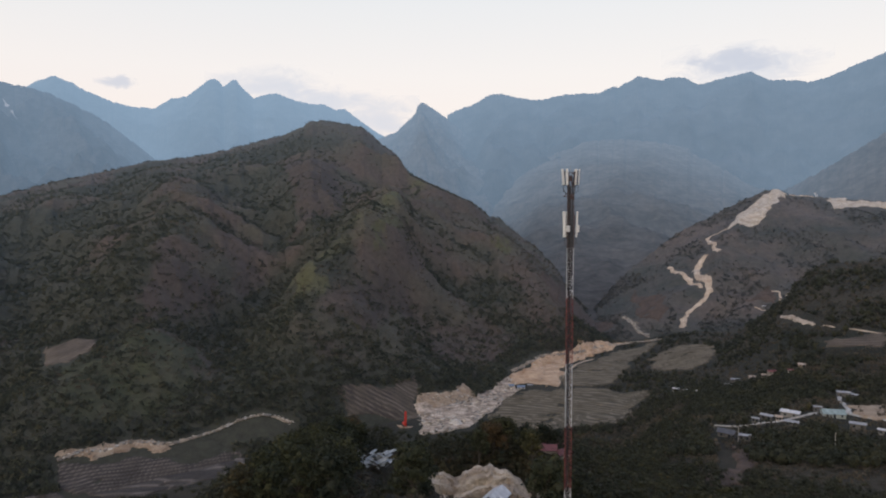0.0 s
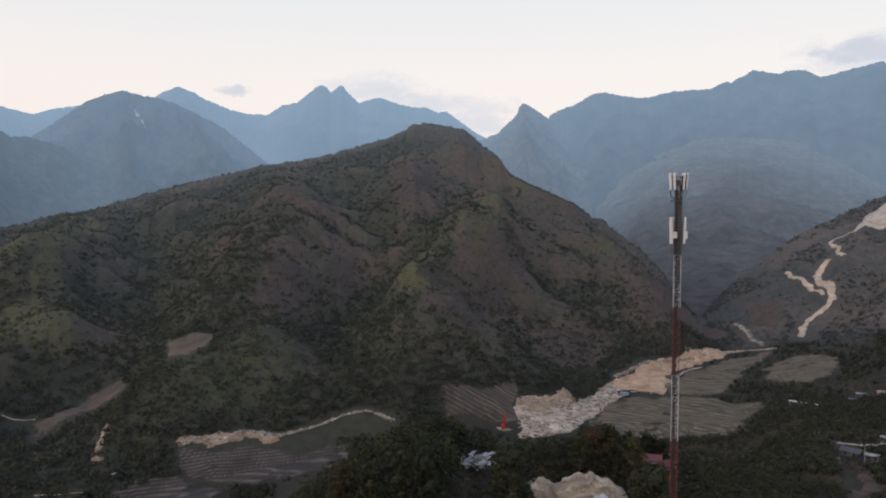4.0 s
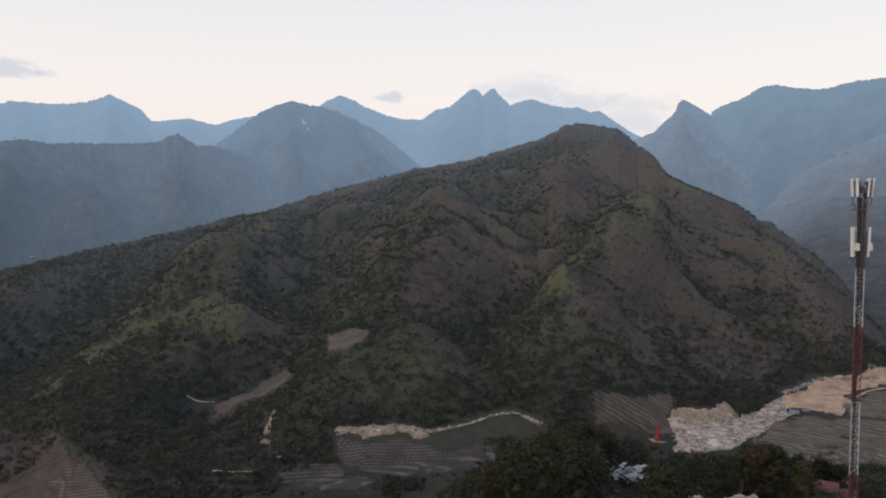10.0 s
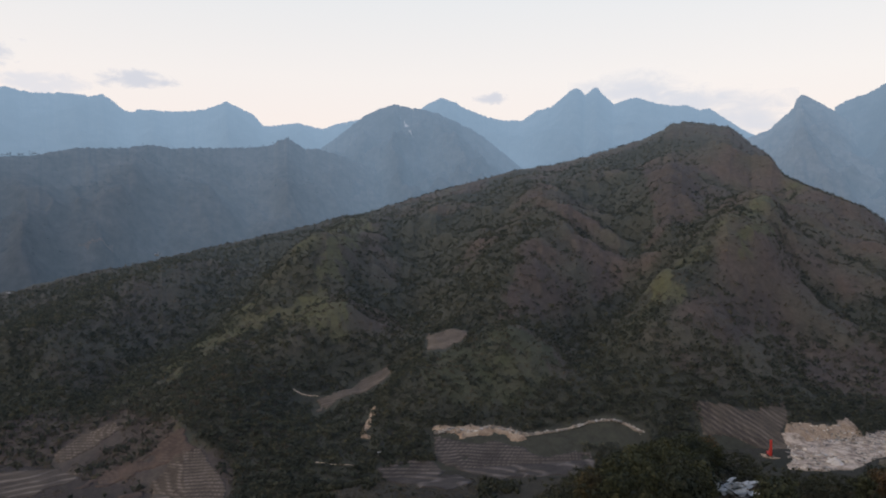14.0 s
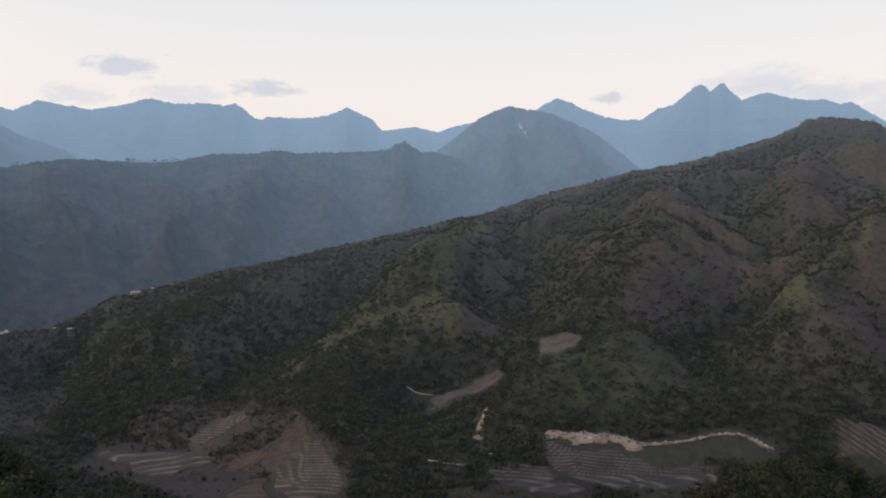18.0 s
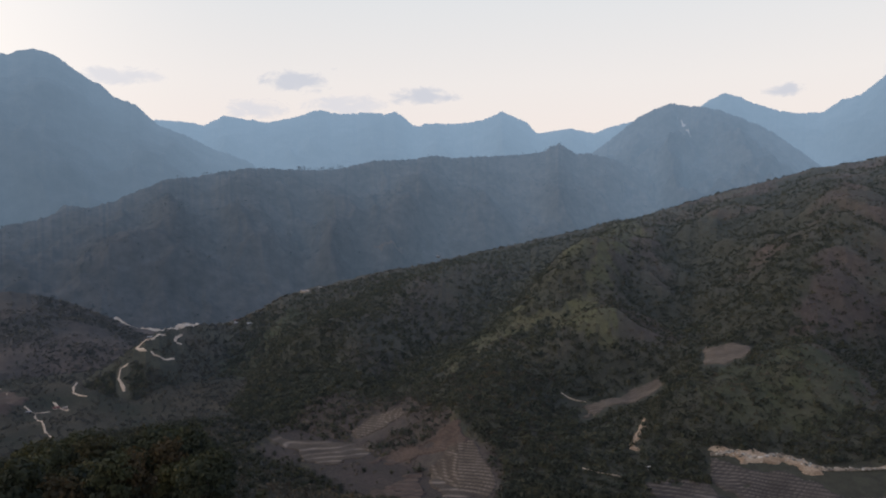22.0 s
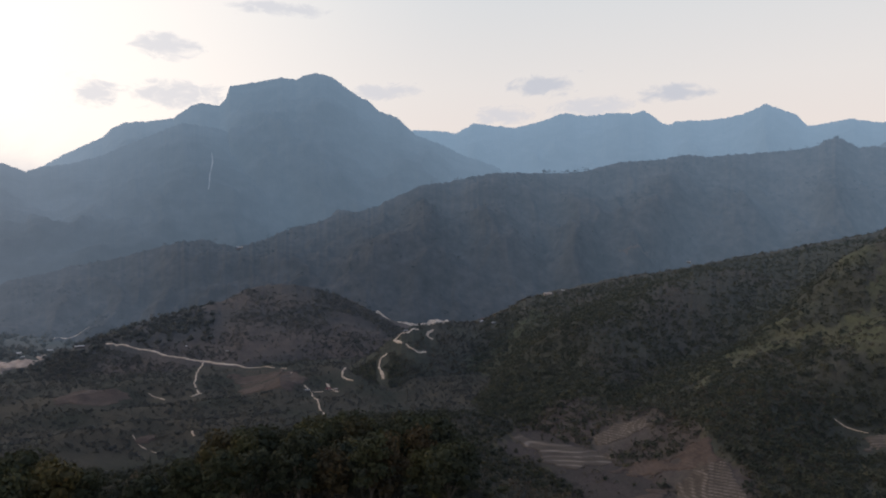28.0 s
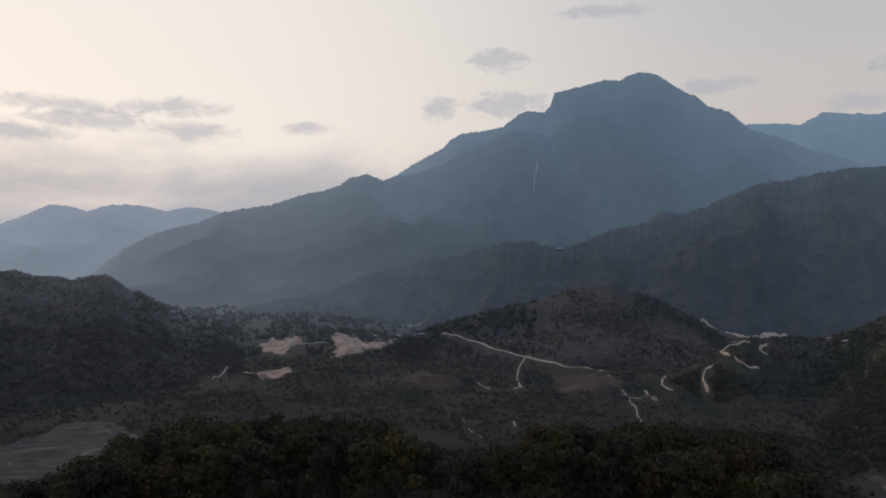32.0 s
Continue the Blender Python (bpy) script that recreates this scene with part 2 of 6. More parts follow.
# spurs (+) and hollows (-) of the hills: height, half width, line on the plan
SPURS = {}
SPURS["main"] = [
    (30, 75, [(-967, 1347), (-819, 1067), (-712, 854), (-675, 714), (-656, 572), (-606, 473)]),
    (16, 60, [(-701, 841), (-574, 729), (-509, 662)]),
    (48, 95, [(-29, 1692), (-86, 1222), (-119, 994), (-160, 887), (-180, 820), (-170, 699), (-165, 637)]),
    (-42, 85, [(-133, 1425), (-159, 1167), (-185, 1021), (-216, 857), (-252, 744)]),
    (-26, 60, [(-405, 1423), (-287, 1128), (-217, 932), (-240, 792)]),
    (22, 70, [(-648, 1560), (-439, 1162), (-367, 929), (-340, 785)]),
    (22, 70, [(-329, 1534), (-239, 1208), (-219, 1029)]),
    (-24, 70, [(-675, 1123), (-534, 871), (-475, 708), (-442, 615), (-445, 542)]),
    (-26, 90, [(-980, 1023), (-854, 779), (-745, 596), (-678, 477)]),
    (20, 80, [(-1069, 870), (-921, 633), (-818, 496)]),
    (26, 60, [(-260, 727), (-297, 657), (-319, 596), (-328, 546)]),
    (-22, 50, [(-223, 737), (-190, 649), (-182, 602)]),
    (30, 80, [(-32, 1621), (75, 1388), (131, 1168), (145, 994)]),
    (-20, 60, [(14, 1052), (36, 932), (37, 802)]),
    (26, 60, [(-498, 647), (-514, 578), (-503, 507), (-484, 439)]),
    (20, 70, [(-813, 434), (-767, 348), (-733, 292)]),
    (-20, 60, [(-1090, 497), (-988, 378), (-822, 272)]),
    (15, 55, [(-720, 440), (-672, 350), (-610, 268)]),
    (-12, 45, [(-760, 380), (-700, 280)])]
SPURS["second"] = [
    (45, 90, [(-2622, 1058), (-2220, 933), (-1958, 875)]),
    (45, 90, [(-2546, 1444), (-2090, 1229), (-1837, 1040)]),
    (45, 90, [(-2428, 1679), (-2006, 1436), (-1805, 1226)]),
    (45, 90, [(-2592, 749), (-2218, 673), (-1950, 575)]),
    (40, 90, [(-2508, 457), (-2174, 467), (-1951, 445)]),
    (45, 100, [(-1980, 2204), (-1725, 1948), (-1631, 1704)]),
    (45, 90, [(-2249, 1975), (-1938, 1724), (-1741, 1481)]),
    (40, 90, [(-2359, 1826), (-2076, 1539), (-1872, 1292)])]



class Hill:
    """A ridge whose crest runs along bearings; its front falls towards the eye and its back away from it."""

    def __init__(self, name, dist, foot, floor, power=1.0, relief=30, grain=160, rows=90, step=0.13, seed=1, bumps=0.0, stretch=1.8):
        crest = np.array(CREST[name], float)
        self.az = np.arange(crest[0, 0], crest[-1, 0] + 1e-6, step)
        az = self.az
        el = np.interp(az, crest[:, 0], crest[:, 1])
        self.rc, self.rf = np.interp(az, *np.array(dist, float).T), np.interp(az, *np.array(foot, float).T)
        zf = np.interp(az, *np.array(floor, float).T)
        top = np.tan(np.radians(el)) * self.rc
        top = top + bumps * (fbm(az * 4.1, az * 0 + 0.5, 3, seed + 5) - 0.5) + (0.0012 if name == "main" else 0.0032) * self.rc * (fbm(az * 7, az * 0 + 2.5, 3, seed + 6) - 0.5)   # trees on the skyline
        self.v = np.concatenate([np.linspace(0, 1, rows), 1 + np.linspace(0.04, 0.5, 10)])
        v = self.v[:, None]
        self.r = self.rf + (self.rc - self.rf) * v
        rise_ = np.where(v <= 1, np.clip(v, 0, 1) ** power, 1 - 0.9 * np.clip(v - 1, 0, 1) ** 1.1)
        z = zf + (top - zf) * rise_
        env = np.where(v <= 1, np.sin(np.pi * np.clip(v, 0, 1) ** 0.85) ** 0.8, np.clip((v - 1) * 4, 0, 1))
        px, py = xy(az[None], self.r)
        wx = (fbm(px / (grain * 1.5) + 3, py / (grain * 1.5), 3, seed + 9) - 0.5) * grain * 1.3
        wy = (fbm(px / (grain * 1.5) - 8, py / (grain * 1.5) + 4, 3, seed + 12) - 0.5) * grain * 1.3
        mid = np.radians(az.mean())                        # spurs run down the slope, so the pattern is drawn out that way
        across, along = px * np.cos(mid) + py * np.sin(mid) + wx, -px * np.sin(mid) + py * np.cos(mid) + wy
        gully = ridged(across / grain, along / (grain * stretch), 4, seed)
        fine = fbm(px / (grain * 0.2), py / (grain * 0.2), 3, seed + 3)
        scale = np.clip((top - zf) / 200, 0.15, 1.3)
        for high, wide, line in SPURS.get(name, ()):
            z = z + env * high * 1.5 * np.exp(-(away(px, py, line) / wide) ** 2)
        z = z + env * relief * ((gully - 0.62) * 1.6 + (fine - 0.5) * 0.5) * scale
        z = np.where(v < 0.998, np.minimum(z, np.tan(np.radians(el)) * self.r - 1.0 - 6 * (1 - np.clip(v, 0, 1))), z)   # nothing stands above the crest
        self.z = z + EYE
        soft = self.z.copy()                               # hollows hold more trees than spurs
        for _ in range(14):
            soft = (np.roll(soft, 3, 1) + np.roll(soft, -3, 1) + np.roll(soft, 2, 0) + np.roll(soft, -2, 0)) / 4
        self.hollow = soft - self.z
        slope = np.gradient(soft, axis=1) / (np.radians(step) * self.r)
        self.facing = np.clip(slope / 0.35, -1, 1)         # + faces the dry side, - the damp side

    def height(self, az, r):
        """Height at a place, or far below where the hill does not reach."""
        az, r = np.asarray(az, float), np.asarray(r, float)
        f = (az - self.az[0]) / (self.az[1] - self.az[0])
        i = np.clip(f.astype(int), 0, len(self.az) - 2)
        u = np.clip(f - i, 0, 1)
        rf, rc = self.rf[i] * (1 - u) + self.rf[i + 1] * u, self.rc[i] * (1 - u) + self.rc[i + 1] * u
        v = (r - rf) / (rc - rf)
        j = np.clip(np.searchsorted(self.v, v) - 1, 0, len(self.v) - 2)
        w = np.clip((v - self.v[j]) / (self.v[j + 1] - self.v[j]), 0, 1)
        z = (self.z[j, i] * (1 - u) + self.z[j, i + 1] * u) * (1 - w) + (self.z[j + 1, i] * (1 - u) + self.z[j + 1, i + 1] * u) * w
        inside = (f >= 0) & (f <= len(self.az) - 1) & (v >= 0) & (v <= self.v[-1])
        return np.where(inside, z, -999.0)


HILLS = {
    "main": Hill("main", [(-16, 1150), (-10, 1350), (-4, 1650), (3, 1850), (10, 1950), (25, 1850), (40, 1700), (55, 1450), (66, 1270), (75, 1050)],
                 [(-16, 1040), (-10, 900), (-3, 720), (4, 640), (12, 575), (25, 540), (38, 500), (50, 500), (60, 640), (70, 820), (75, 900)],
                 [(-16, -199), (10, -200), (30, -206), (45, -216), (60, -228), (68, -240), (81, -262)],
                 power=0.92, relief=34, grain=210, rows=125, step=0.13, seed=11, bumps=8, stretch=1.7),
    "second": Hill("second", [(32, 3350), (42, 3100), (55, 2850), (70, 2600), (88, 2200), (100, 2200), (116, 1900)], [(32, 2400), (52, 2150), (64, 1750), (85, 1560), (116, 1500)],
                   [(32, -330), (60, -330), (100, -310), (116, -250)], power=1.1, relief=75, grain=300, rows=80, step=0.08, seed=23, bumps=10),
    "knoll_hill": Hill("knoll_hill", [(73, 1350), (86, 1550), (102, 1250)], [(73, 1180), (86, 1130), (102, 1150)], [(73, -232), (102, -236)],
                       power=0.9, relief=34, grain=190, rows=60, step=0.14, seed=31, bumps=5),
    "road_hill": Hill("road_hill", [(-40, 1700), (-25, 1650), (-12, 1300)], [(-40, 1000), (-30, 1000), (-20, 1040), (-12, 1080)], [(-40, -150), (-24, -178), (-12, -200)],
                      power=0.95, relief=42, grain=230, rows=80, step=0.14, seed=41, bumps=6),
    "dark_hill": Hill("dark_hill", [(111, 1250), (124, 1650), (140, 1700)], [(111, 1050), (120, 800), (140, 700)], [(111, -238), (140, -225)],
                      power=0.95, relief=45, grain=240, rows=80, step=0.14, seed=47, bumps=5),
    "foothill_right": Hill("foothill_right", [(-40, 2900), (-28, 2900), (-20, 3450), (-3, 3500)], [(-40, 1700), (-25, 1600), (-17, 1130), (-8, 1150), (-3, 1500)], [(-40, -190), (-17, -197), (-3, -197)],
                           power=1.5, relief=42, grain=300, rows=80, step=0.08, seed=53, bumps=10),
    "nose": Hill("nose", [(-9, 3850), (9, 3850)], [(-9, 2500), (9, 2500)], [(-9, -195), (9, -195)], power=0.95, relief=110, grain=240, rows=80, step=0.08, seed=59, bumps=10),
    "scarred": Hill("scarred", [(20, 3700), (42, 3700)], [(20, 2500), (42, 2700)], [(20, -200), (42, -200)], power=1.0, relief=130, grain=260, rows=80, step=0.08, seed=61, bumps=10),
    "shoulder": Hill("shoulder", [(92, 3500), (110, 3300), (126, 2900)], [(92, 2200), (126, 2000)], [(92, -235), (126, -235)], power=0.95, relief=70, grain=420, rows=60, step=0.08, seed=67, bumps=8),
    "range_right": Hill("range_right", [(-47, 3900), (0, 4100)], [(-47, 2700), (0, 2800)], [(-47, -190), (0, -190)], power=1.0, relief=110, grain=380, rows=70, step=0.08, seed=71, bumps=10),
    "twin": Hill("twin", [(3, 4750), (35, 4750)], [(3, 3300), (35, 3300)], [(3, -200), (35, -200)], power=1.05, relief=110, grain=380, rows=70, step=0.08, seed=73, bumps=6),
    "far_left": Hill("far_left", [(33, 4750), (80, 4750)], [(33, 3300), (80, 3300)], [(33, -200), (80, -200)], power=1.0, relief=100, grain=420, rows=60, step=0.08, seed=79, bumps=10),
    "big": Hill("big", [(63, 3800), (82, 3900), (104, 4050)], [(63, 2600), (104, 2500)], [(63, -220), (104, -230)], power=0.95, relief=120, grain=460, rows=80, step=0.08, seed=83, bumps=10),
    "far_west": Hill("far_west", [(111, 4100), (140, 4100)], [(111, 2900), (140, 2900)], [(111, -235), (140, -235)], power=1.0, relief=70, grain=420, rows=40, step=0.08, seed=89, bumps=8)}


def land(x, y, near=("main", "knoll_hill", "road_hill", "dark_hill", "second", "foothill_right")):
    """Height of whatever ground lies at a place."""
    az, r = polar(x, y)
    az, r = np.atleast_1d(az), np.atleast_1d(r)
    z = valley(az, r)
    for n in near:
        z = np.maximum(z, HILLS[n].height(az, r))
    return z


# ---------------------------------------------------------------- plan of fields, roads and houses
# cultivated and bare ground: kind, step of the terraces, outline on the plan
FIELDS = [
    ("furrows", 1.9, [(-99, 640), (-74, 659), (-48, 684), (-25, 714), (-23, 691), (-25, 655), (-50, 637), (-84, 619), (-91, 634)]),
    ("plots", 1.5, [(47, 649), (75, 739), (133, 739), (172, 745), (211, 692), (198, 661), (176, 627), (145, 574), (100, 553), (53, 596)]),
    ("plots", 1.4, [(137, 788), (178, 867), (242, 952), (303, 970), (284, 933), (244, 874), (208, 803), (187, 755), (135, 750)]),
    ("plots", 2.4, [(244, 809), (277, 872), (310, 907), (336, 886), (338, 840), (302, 760), (261, 719)]),
    ("furrows", 1.5, [(-407, 687), (-367, 685), (-349, 690), (-338, 652), (-344, 624), (-362, 616)]),
    ("furrows", 1.5, [(-434, 513), (-446, 541), (-439, 556), (-435, 605), (-424, 635), (-397, 603), (-398, 578), (-423, 549), (-424, 533)]),
    ("mound", 1.7, [(-594, 354), (-595, 389), (-577, 404), (-558, 401), (-565, 386), (-571, 370), (-579, 353)]),
    ("mound", 1.6, [(-649, 295), (-612, 310), (-566, 345), (-539, 348), (-535, 328), (-533, 300), (-550, 283), (-581, 290), (-627, 285)]),
    ("mound", 1.7, [(-462, 352), (-462, 375), (-450, 393), (-424, 386), (-398, 377), (-387, 354), (-395, 335), (-410, 327), (-436, 340)]),
    ("bare", 2, [(-528, 336), (-510, 364), (-489, 384), (-486, 397), (-471, 401), (-450, 392), (-455, 374), (-475, 362), (-499, 345), (-524, 321)]),
    ("bare", 2, [(-449, 288), (-467, 319), (-458, 336), (-425, 324), (-405, 302), (-425, 285)]),
    ("bare", 3, [(-1905, 1228), (-1868, 1258), (-1866, 1330), (-1850, 1312), (-1868, 1238)]),
    ("furrows", 2.0, [(324, 585), (368, 566), (353, 541), (316, 563)]),
    ("shaded_rows", 2, [(-282, 495), (-251, 509), (-218, 529), (-207, 527), (-162, 554), (-145, 498), (-186, 474), (-234, 476), (-272, 478)]),
    ("shaded_rows", 2, [(-304, 442), (-274, 473), (-225, 457), (-232, 417), (-292, 436)]),
    ("shaded_rows", 2.2, [(-528, -491), (-589, -475), (-640, -470), (-641, -427), (-581, -346), (-454, -285), (-400, -299), (-454, -422)]),
    ("bare", 3, [(153, 1081), (231, 1292), (267, 1168), (281, 1098), (230, 1084), (163, 1005)]),
    ("bare", 3, [(345, 1239), (365, 1117), (336, 1044), (314, 1095)]),
    ("bare", 3, [(468, 1074), (530, 1093), (408, 800), (512, 1056)]),
    ("bare", 2, [(119, 294), (124, 286), (118, 255), (98, 224), (93, 226)]),
    ("bare", 2, [(-936, -192), (-1045, -178), (-983, -124), (-960, -104), (-914, -132)]),
    ("bare", 2, [(-1085, 23), (-1063, 97), (-978, 125), (-905, 83), (-945, 35)]),
    ("bare", 2, [(-742, -77), (-760, -67), (-736, -60), (-725, -70)]),
]
# broken ground: kind, outline on the plan
SLIPS = [
    ("sand", [(82, 812), (120, 865), (165, 918), (225, 981), (273, 1007), (255, 984), (204, 922), (164, 879), (126, 751), (103, 770), (80, 772)]),
    ("stones", [(-23, 672), (9, 700), (33, 720), (55, 753), (78, 807), (83, 773), (74, 730), (49, 676), (33, 635), (8, 595), (-16, 590), (-24, 634)]),
    ("cutting", [(-23, 688), (-8, 705), (10, 716), (26, 736), (33, 724), (28, 704), (4, 686), (-19, 676)]),
    ("chalk", [(674, 1462), (718, 1488), (741, 1474), (658, 1377), (626, 1340), (566, 1307), (554, 1339), (610, 1410)]),
    ("chalk", [(1304, 2427), (1091, 1964), (816, 1407), (774, 1349), (781, 1395)]),
    ("quarry", [(-1190, -498), (-1307, -528), (-1319, -504), (-1391, -502), (-1283, -456), (-1168, -449)]),
    ("quarry", [(-1379, -429), (-1426, -421), (-1345, -350), (-1316, -310), (-1458, -306), (-1315, -285), (-1239, -311), (-1161, -343)]),
    ("quarry", [(-1022, -443), (-1054, -434), (-1063, -394), (-965, -367), (-916, -381)]),
    ("cutting", [(-285, 501), (-277, 513), (-254, 524), (-250, 533), (-226, 540), (-218, 537), (-243, 523), (-276, 502)]),
    ("chalk", [(1309, 2430), (1080, 1917), (836, 1421), (904, 1403), (956, 1358), (938, 1332), (878, 1376), (819, 1382), (785, 1352), (791, 1402)]),
    ("cutting", [(215, 346), (222, 339), (243, 372), (229, 382)]),
    ("cutting", [(-357, 497), (-360, 508), (-347, 495), (-332, 473), (-334, 469)]),
]
# drifts of other growth: kind, outline on the plan
DRIFTS = [
    ("knoll", [(-597, 245), (-663, 304), (-656, 344), (-649, 390), (-580, 412), (-484, 404), (-431, 394), (-394, 378), (-380, 348), (-420, 280), (-541, 274)]),
    ("grass", [(-186, 830), (-146, 813), (-132, 797), (-145, 757), (-174, 786)]),
    ("grass", [(-594, 648), (-603, 690), (-604, 736), (-496, 661), (-483, 623), (-517, 610)]),
    ("grass", [(-590, 461), (-616, 508), (-572, 487), (-566, 455)]),
    ("grass", [(-625, 744), (-721, 939), (-894, 1246), (-845, 1201), (-687, 917), (-597, 752)]),
    ("grass", [(-639, 557), (-651, 638), (-624, 671), (-608, 663), (-615, 612), (-604, 534)]),
    ("grass", [(-104, 923), (-78, 1111), (-59, 1111), (-75, 971), (-97, 918)]),
    ("grass", [(88, 1187), (116, 1182), (109, 1138), (86, 1162)]),
    ("meadow", [(-346, 554), (-324, 606), (-295, 697), (-249, 708), (-227, 661), (-237, 602), (-247, 559), (-287, 536)]),
    ("meadow", [(-986, 377), (-1075, 480), (-1110, 548), (-1069, 550), (-950, 423), (-917, 375)]),
    ("heath", [(-357, 804), (-339, 857), (-296, 871), (-287, 783), (-319, 736)]),
    ("heath", [(-118, 759), (-91, 873), (-50, 920), (-41, 877), (-91, 729)]),
    ("heath", [(-357, 1547), (-237, 1483), (-167, 1164), (-228, 1073)]),
    ("heath", [(-18, 890), (60, 947), (111, 911), (53, 836), (-10, 828)]),
    ("heath", [(-614, 250), (-673, 332), (-681, 392), (-632, 392), (-633, 337), (-641, 291)]),
    ("heath", [(-594, 247), (-667, 329), (-681, 392), (-609, 413), (-505, 401), (-434, 388), (-389, 378), (-375, 358), (-150, 86), (-533, 284)]),
    ("heath", [(-593, 403), (-590, 422), (-490, 403), (-496, 387)]),
]
# roads and streams: kind, (x, y, width) along the way
TRACKS = [
    ("dirt_road", [(554, 1339, 9.5), (531, 1340, 10.7), (511, 1329, 10.6), (501, 1271, 11.3), (490, 1218, 10.8)]),
    ("dirt_road", [(474, 1239, 13.1), (456, 1221, 15.0), (434, 1173, 16.5), (436, 1125, 19.9), (427, 1100, 11.7), (408, 1081, 8.6), (382, 1061, 11.1), (357, 1019, 14.2)]),
    ("dirt_road", [(418, 1266, 6.6), (415, 1208, 8.4), (422, 1171, 12.3), (420, 1113, 9.8)]),
    ("dirt_road", [(741, 1474, 6.8), (766, 1467, 6.8), (785, 1457, 6.8)]),
    ("dirt_road", [(816, 1417, 8.1), (852, 1409, 8.1), (903, 1401, 8.2), (951, 1351, 8.2)]),
    ("dirt_road", [(522, 1090, 5.0), (530, 1074, 6.9), (407, 807, 4.5)]),
    ("dirt_road", [(477, 1044, 3.8), (482, 1039, 4.7), (488, 1030, 3.8)]),
    ("dirt_road", [(370, 745, 3.4), (351, 682, 5.7), (343, 645, 6.0), (339, 621, 3.5)]),
    ("dirt_road", [(341, 611, 2.3), (346, 601, 2.3)]),
    ("dirt_road", [(354, 593, 2.3), (362, 580, 3.4), (367, 564, 2.2)]),
    ("street", [(134, 335, 1.8), (152, 332, 2.1), (166, 334, 2.1), (174, 338, 2.2), (191, 348, 2.0), (212, 360, 2.4), (211, 350, 2.4), (217, 331, 2.3), (226, 315, 2.2)]),
    ("street", [(211, 350, 2.7), (222, 374, 2.9), (248, 423, 2.8), (260, 440, 2.5)]),
    ("dirt_road", [(126, 751, 3.8), (148, 820, 4.1), (171, 869, 4.4), (199, 898, 4.5)]),
    ("dirt_road", [(51, 702, 2.3), (67, 727, 3.0), (89, 754, 3.1)]),
    ("dirt_road", [(24, 628, 2.1), (36, 656, 2.2), (52, 699, 2.3)]),
    ("stream", [(313, 982, 7.6), (279, 998, 6.8), (243, 987, 6.7), (191, 933, 7.1), (129, 882, 5.9), (83, 824, 8.2)]),
    ("stream", [(294, 1119, 5.7), (301, 1081, 7.4), (300, 1045, 5.4), (309, 1017, 5.3)]),
    ("stream", [(-286, 499, 3.8), (-274, 511, 3.8), (-257, 521, 3.8), (-251, 532, 4.4), (-237, 537, 4.8), (-220, 540, 4.3), (-194, 560, 2.4), (-174, 577, 2.5), (-156, 586, 2.5), (-131, 585, 3.5)]),
    ("dirt_road", [(-242, 491, 0.9), (-205, 498, 1.1), (-184, 499, 0.9)]),
    ("dirt_road", [(-354, 426, 0.7), (-339, 429, 0.7), (-322, 434, 0.7)]),
    ("dirt_road", [(-474, 533, 1.2), (-450, 547, 1.6)]),
    ("dirt_road", [(-1705, -346, 7.2), (-1721, -326, 7.2), (-1758, -276, 7.3)]),
    ("dirt_road", [(-1283, -175, 5.3), (-1239, -121, 6.2), (-1200, -77, 6.9), (-1169, -18, 7.7), (-1143, 29, 6.6), (-1128, 56, 4.7), (-1091, 89, 5.4)]),
    ("dirt_road", [(-1070, 96, 4.4), (-1060, 109, 4.4), (-1009, 105, 4.2)]),
    ("dirt_road", [(-1169, -18, 4.8), (-1106, -27, 3.6), (-1039, -29, 3.4), (-972, -21, 4.0)]),
    ("dirt_road", [(-974, -83, 2.0), (-945, -62, 3.1), (-960, -38, 3.2), (-975, -18, 4.8)]),
    ("dirt_road", [(-1748, 401, 16), (-1730, 418, 16), (-1715, 434, 9), (-1699, 463, 9), (-1687, 496, 17), (-1694, 526, 26), (-1705, 567, 26), (-1713, 584, 14)]),
    ("dirt_road", [(-1047, 333, 5.5), (-1034, 322, 5.5), (-1022, 314, 6), (-1022, 325, 5)]),
    ("dirt_road", [(-1030, 303, 4.5), (-1017, 283, 4.5), (-1015, 271, 4.5), (-1012, 259, 5.5), (-994, 268, 5)]),
    ("dirt_road", [(-991, 273, 4), (-984, 276, 4.5), (-977, 287, 4.5), (-983, 302, 5)]),
    ("dirt_road", [(-995, 244, 4), (-996, 235, 4.5), (-978, 227, 4.5), (-943, 228, 6.5)]),
    ("dirt_road", [(-1046, 191, 3.5), (-972, 172, 3.3), (-949, 184, 4.0)]),
    ("dirt_road", [(-942, 115, 3.1), (-926, 122, 4.6), (-868, 122, 3.6), (-825, 119, 3.4), (-789, 120, 3.3)]),
    ("dirt_road", [(-926, 122, 3.8), (-934, 140, 3.9)]),
    ("dirt_road", [(-964, 149, 4.8), (-942, 152, 6.3), (-927, 160, 3.9)]),
    ("dirt_road", [(-1269, -453, 4.4), (-1295, -428, 4.5), (-1313, -404, 4.5)]),
    ("dirt_road", [(-1032, -489, 3.8), (-987, -473, 3.6), (-916, -457, 2.5)]),
    ("dirt_road", [(-737, -23, 2.4), (-727, -21, 2.4)]),
    ("dirt_road", [(-747, -80, 1.5), (-730, -73, 1.5), (-702, -53, 1.4)]),
]
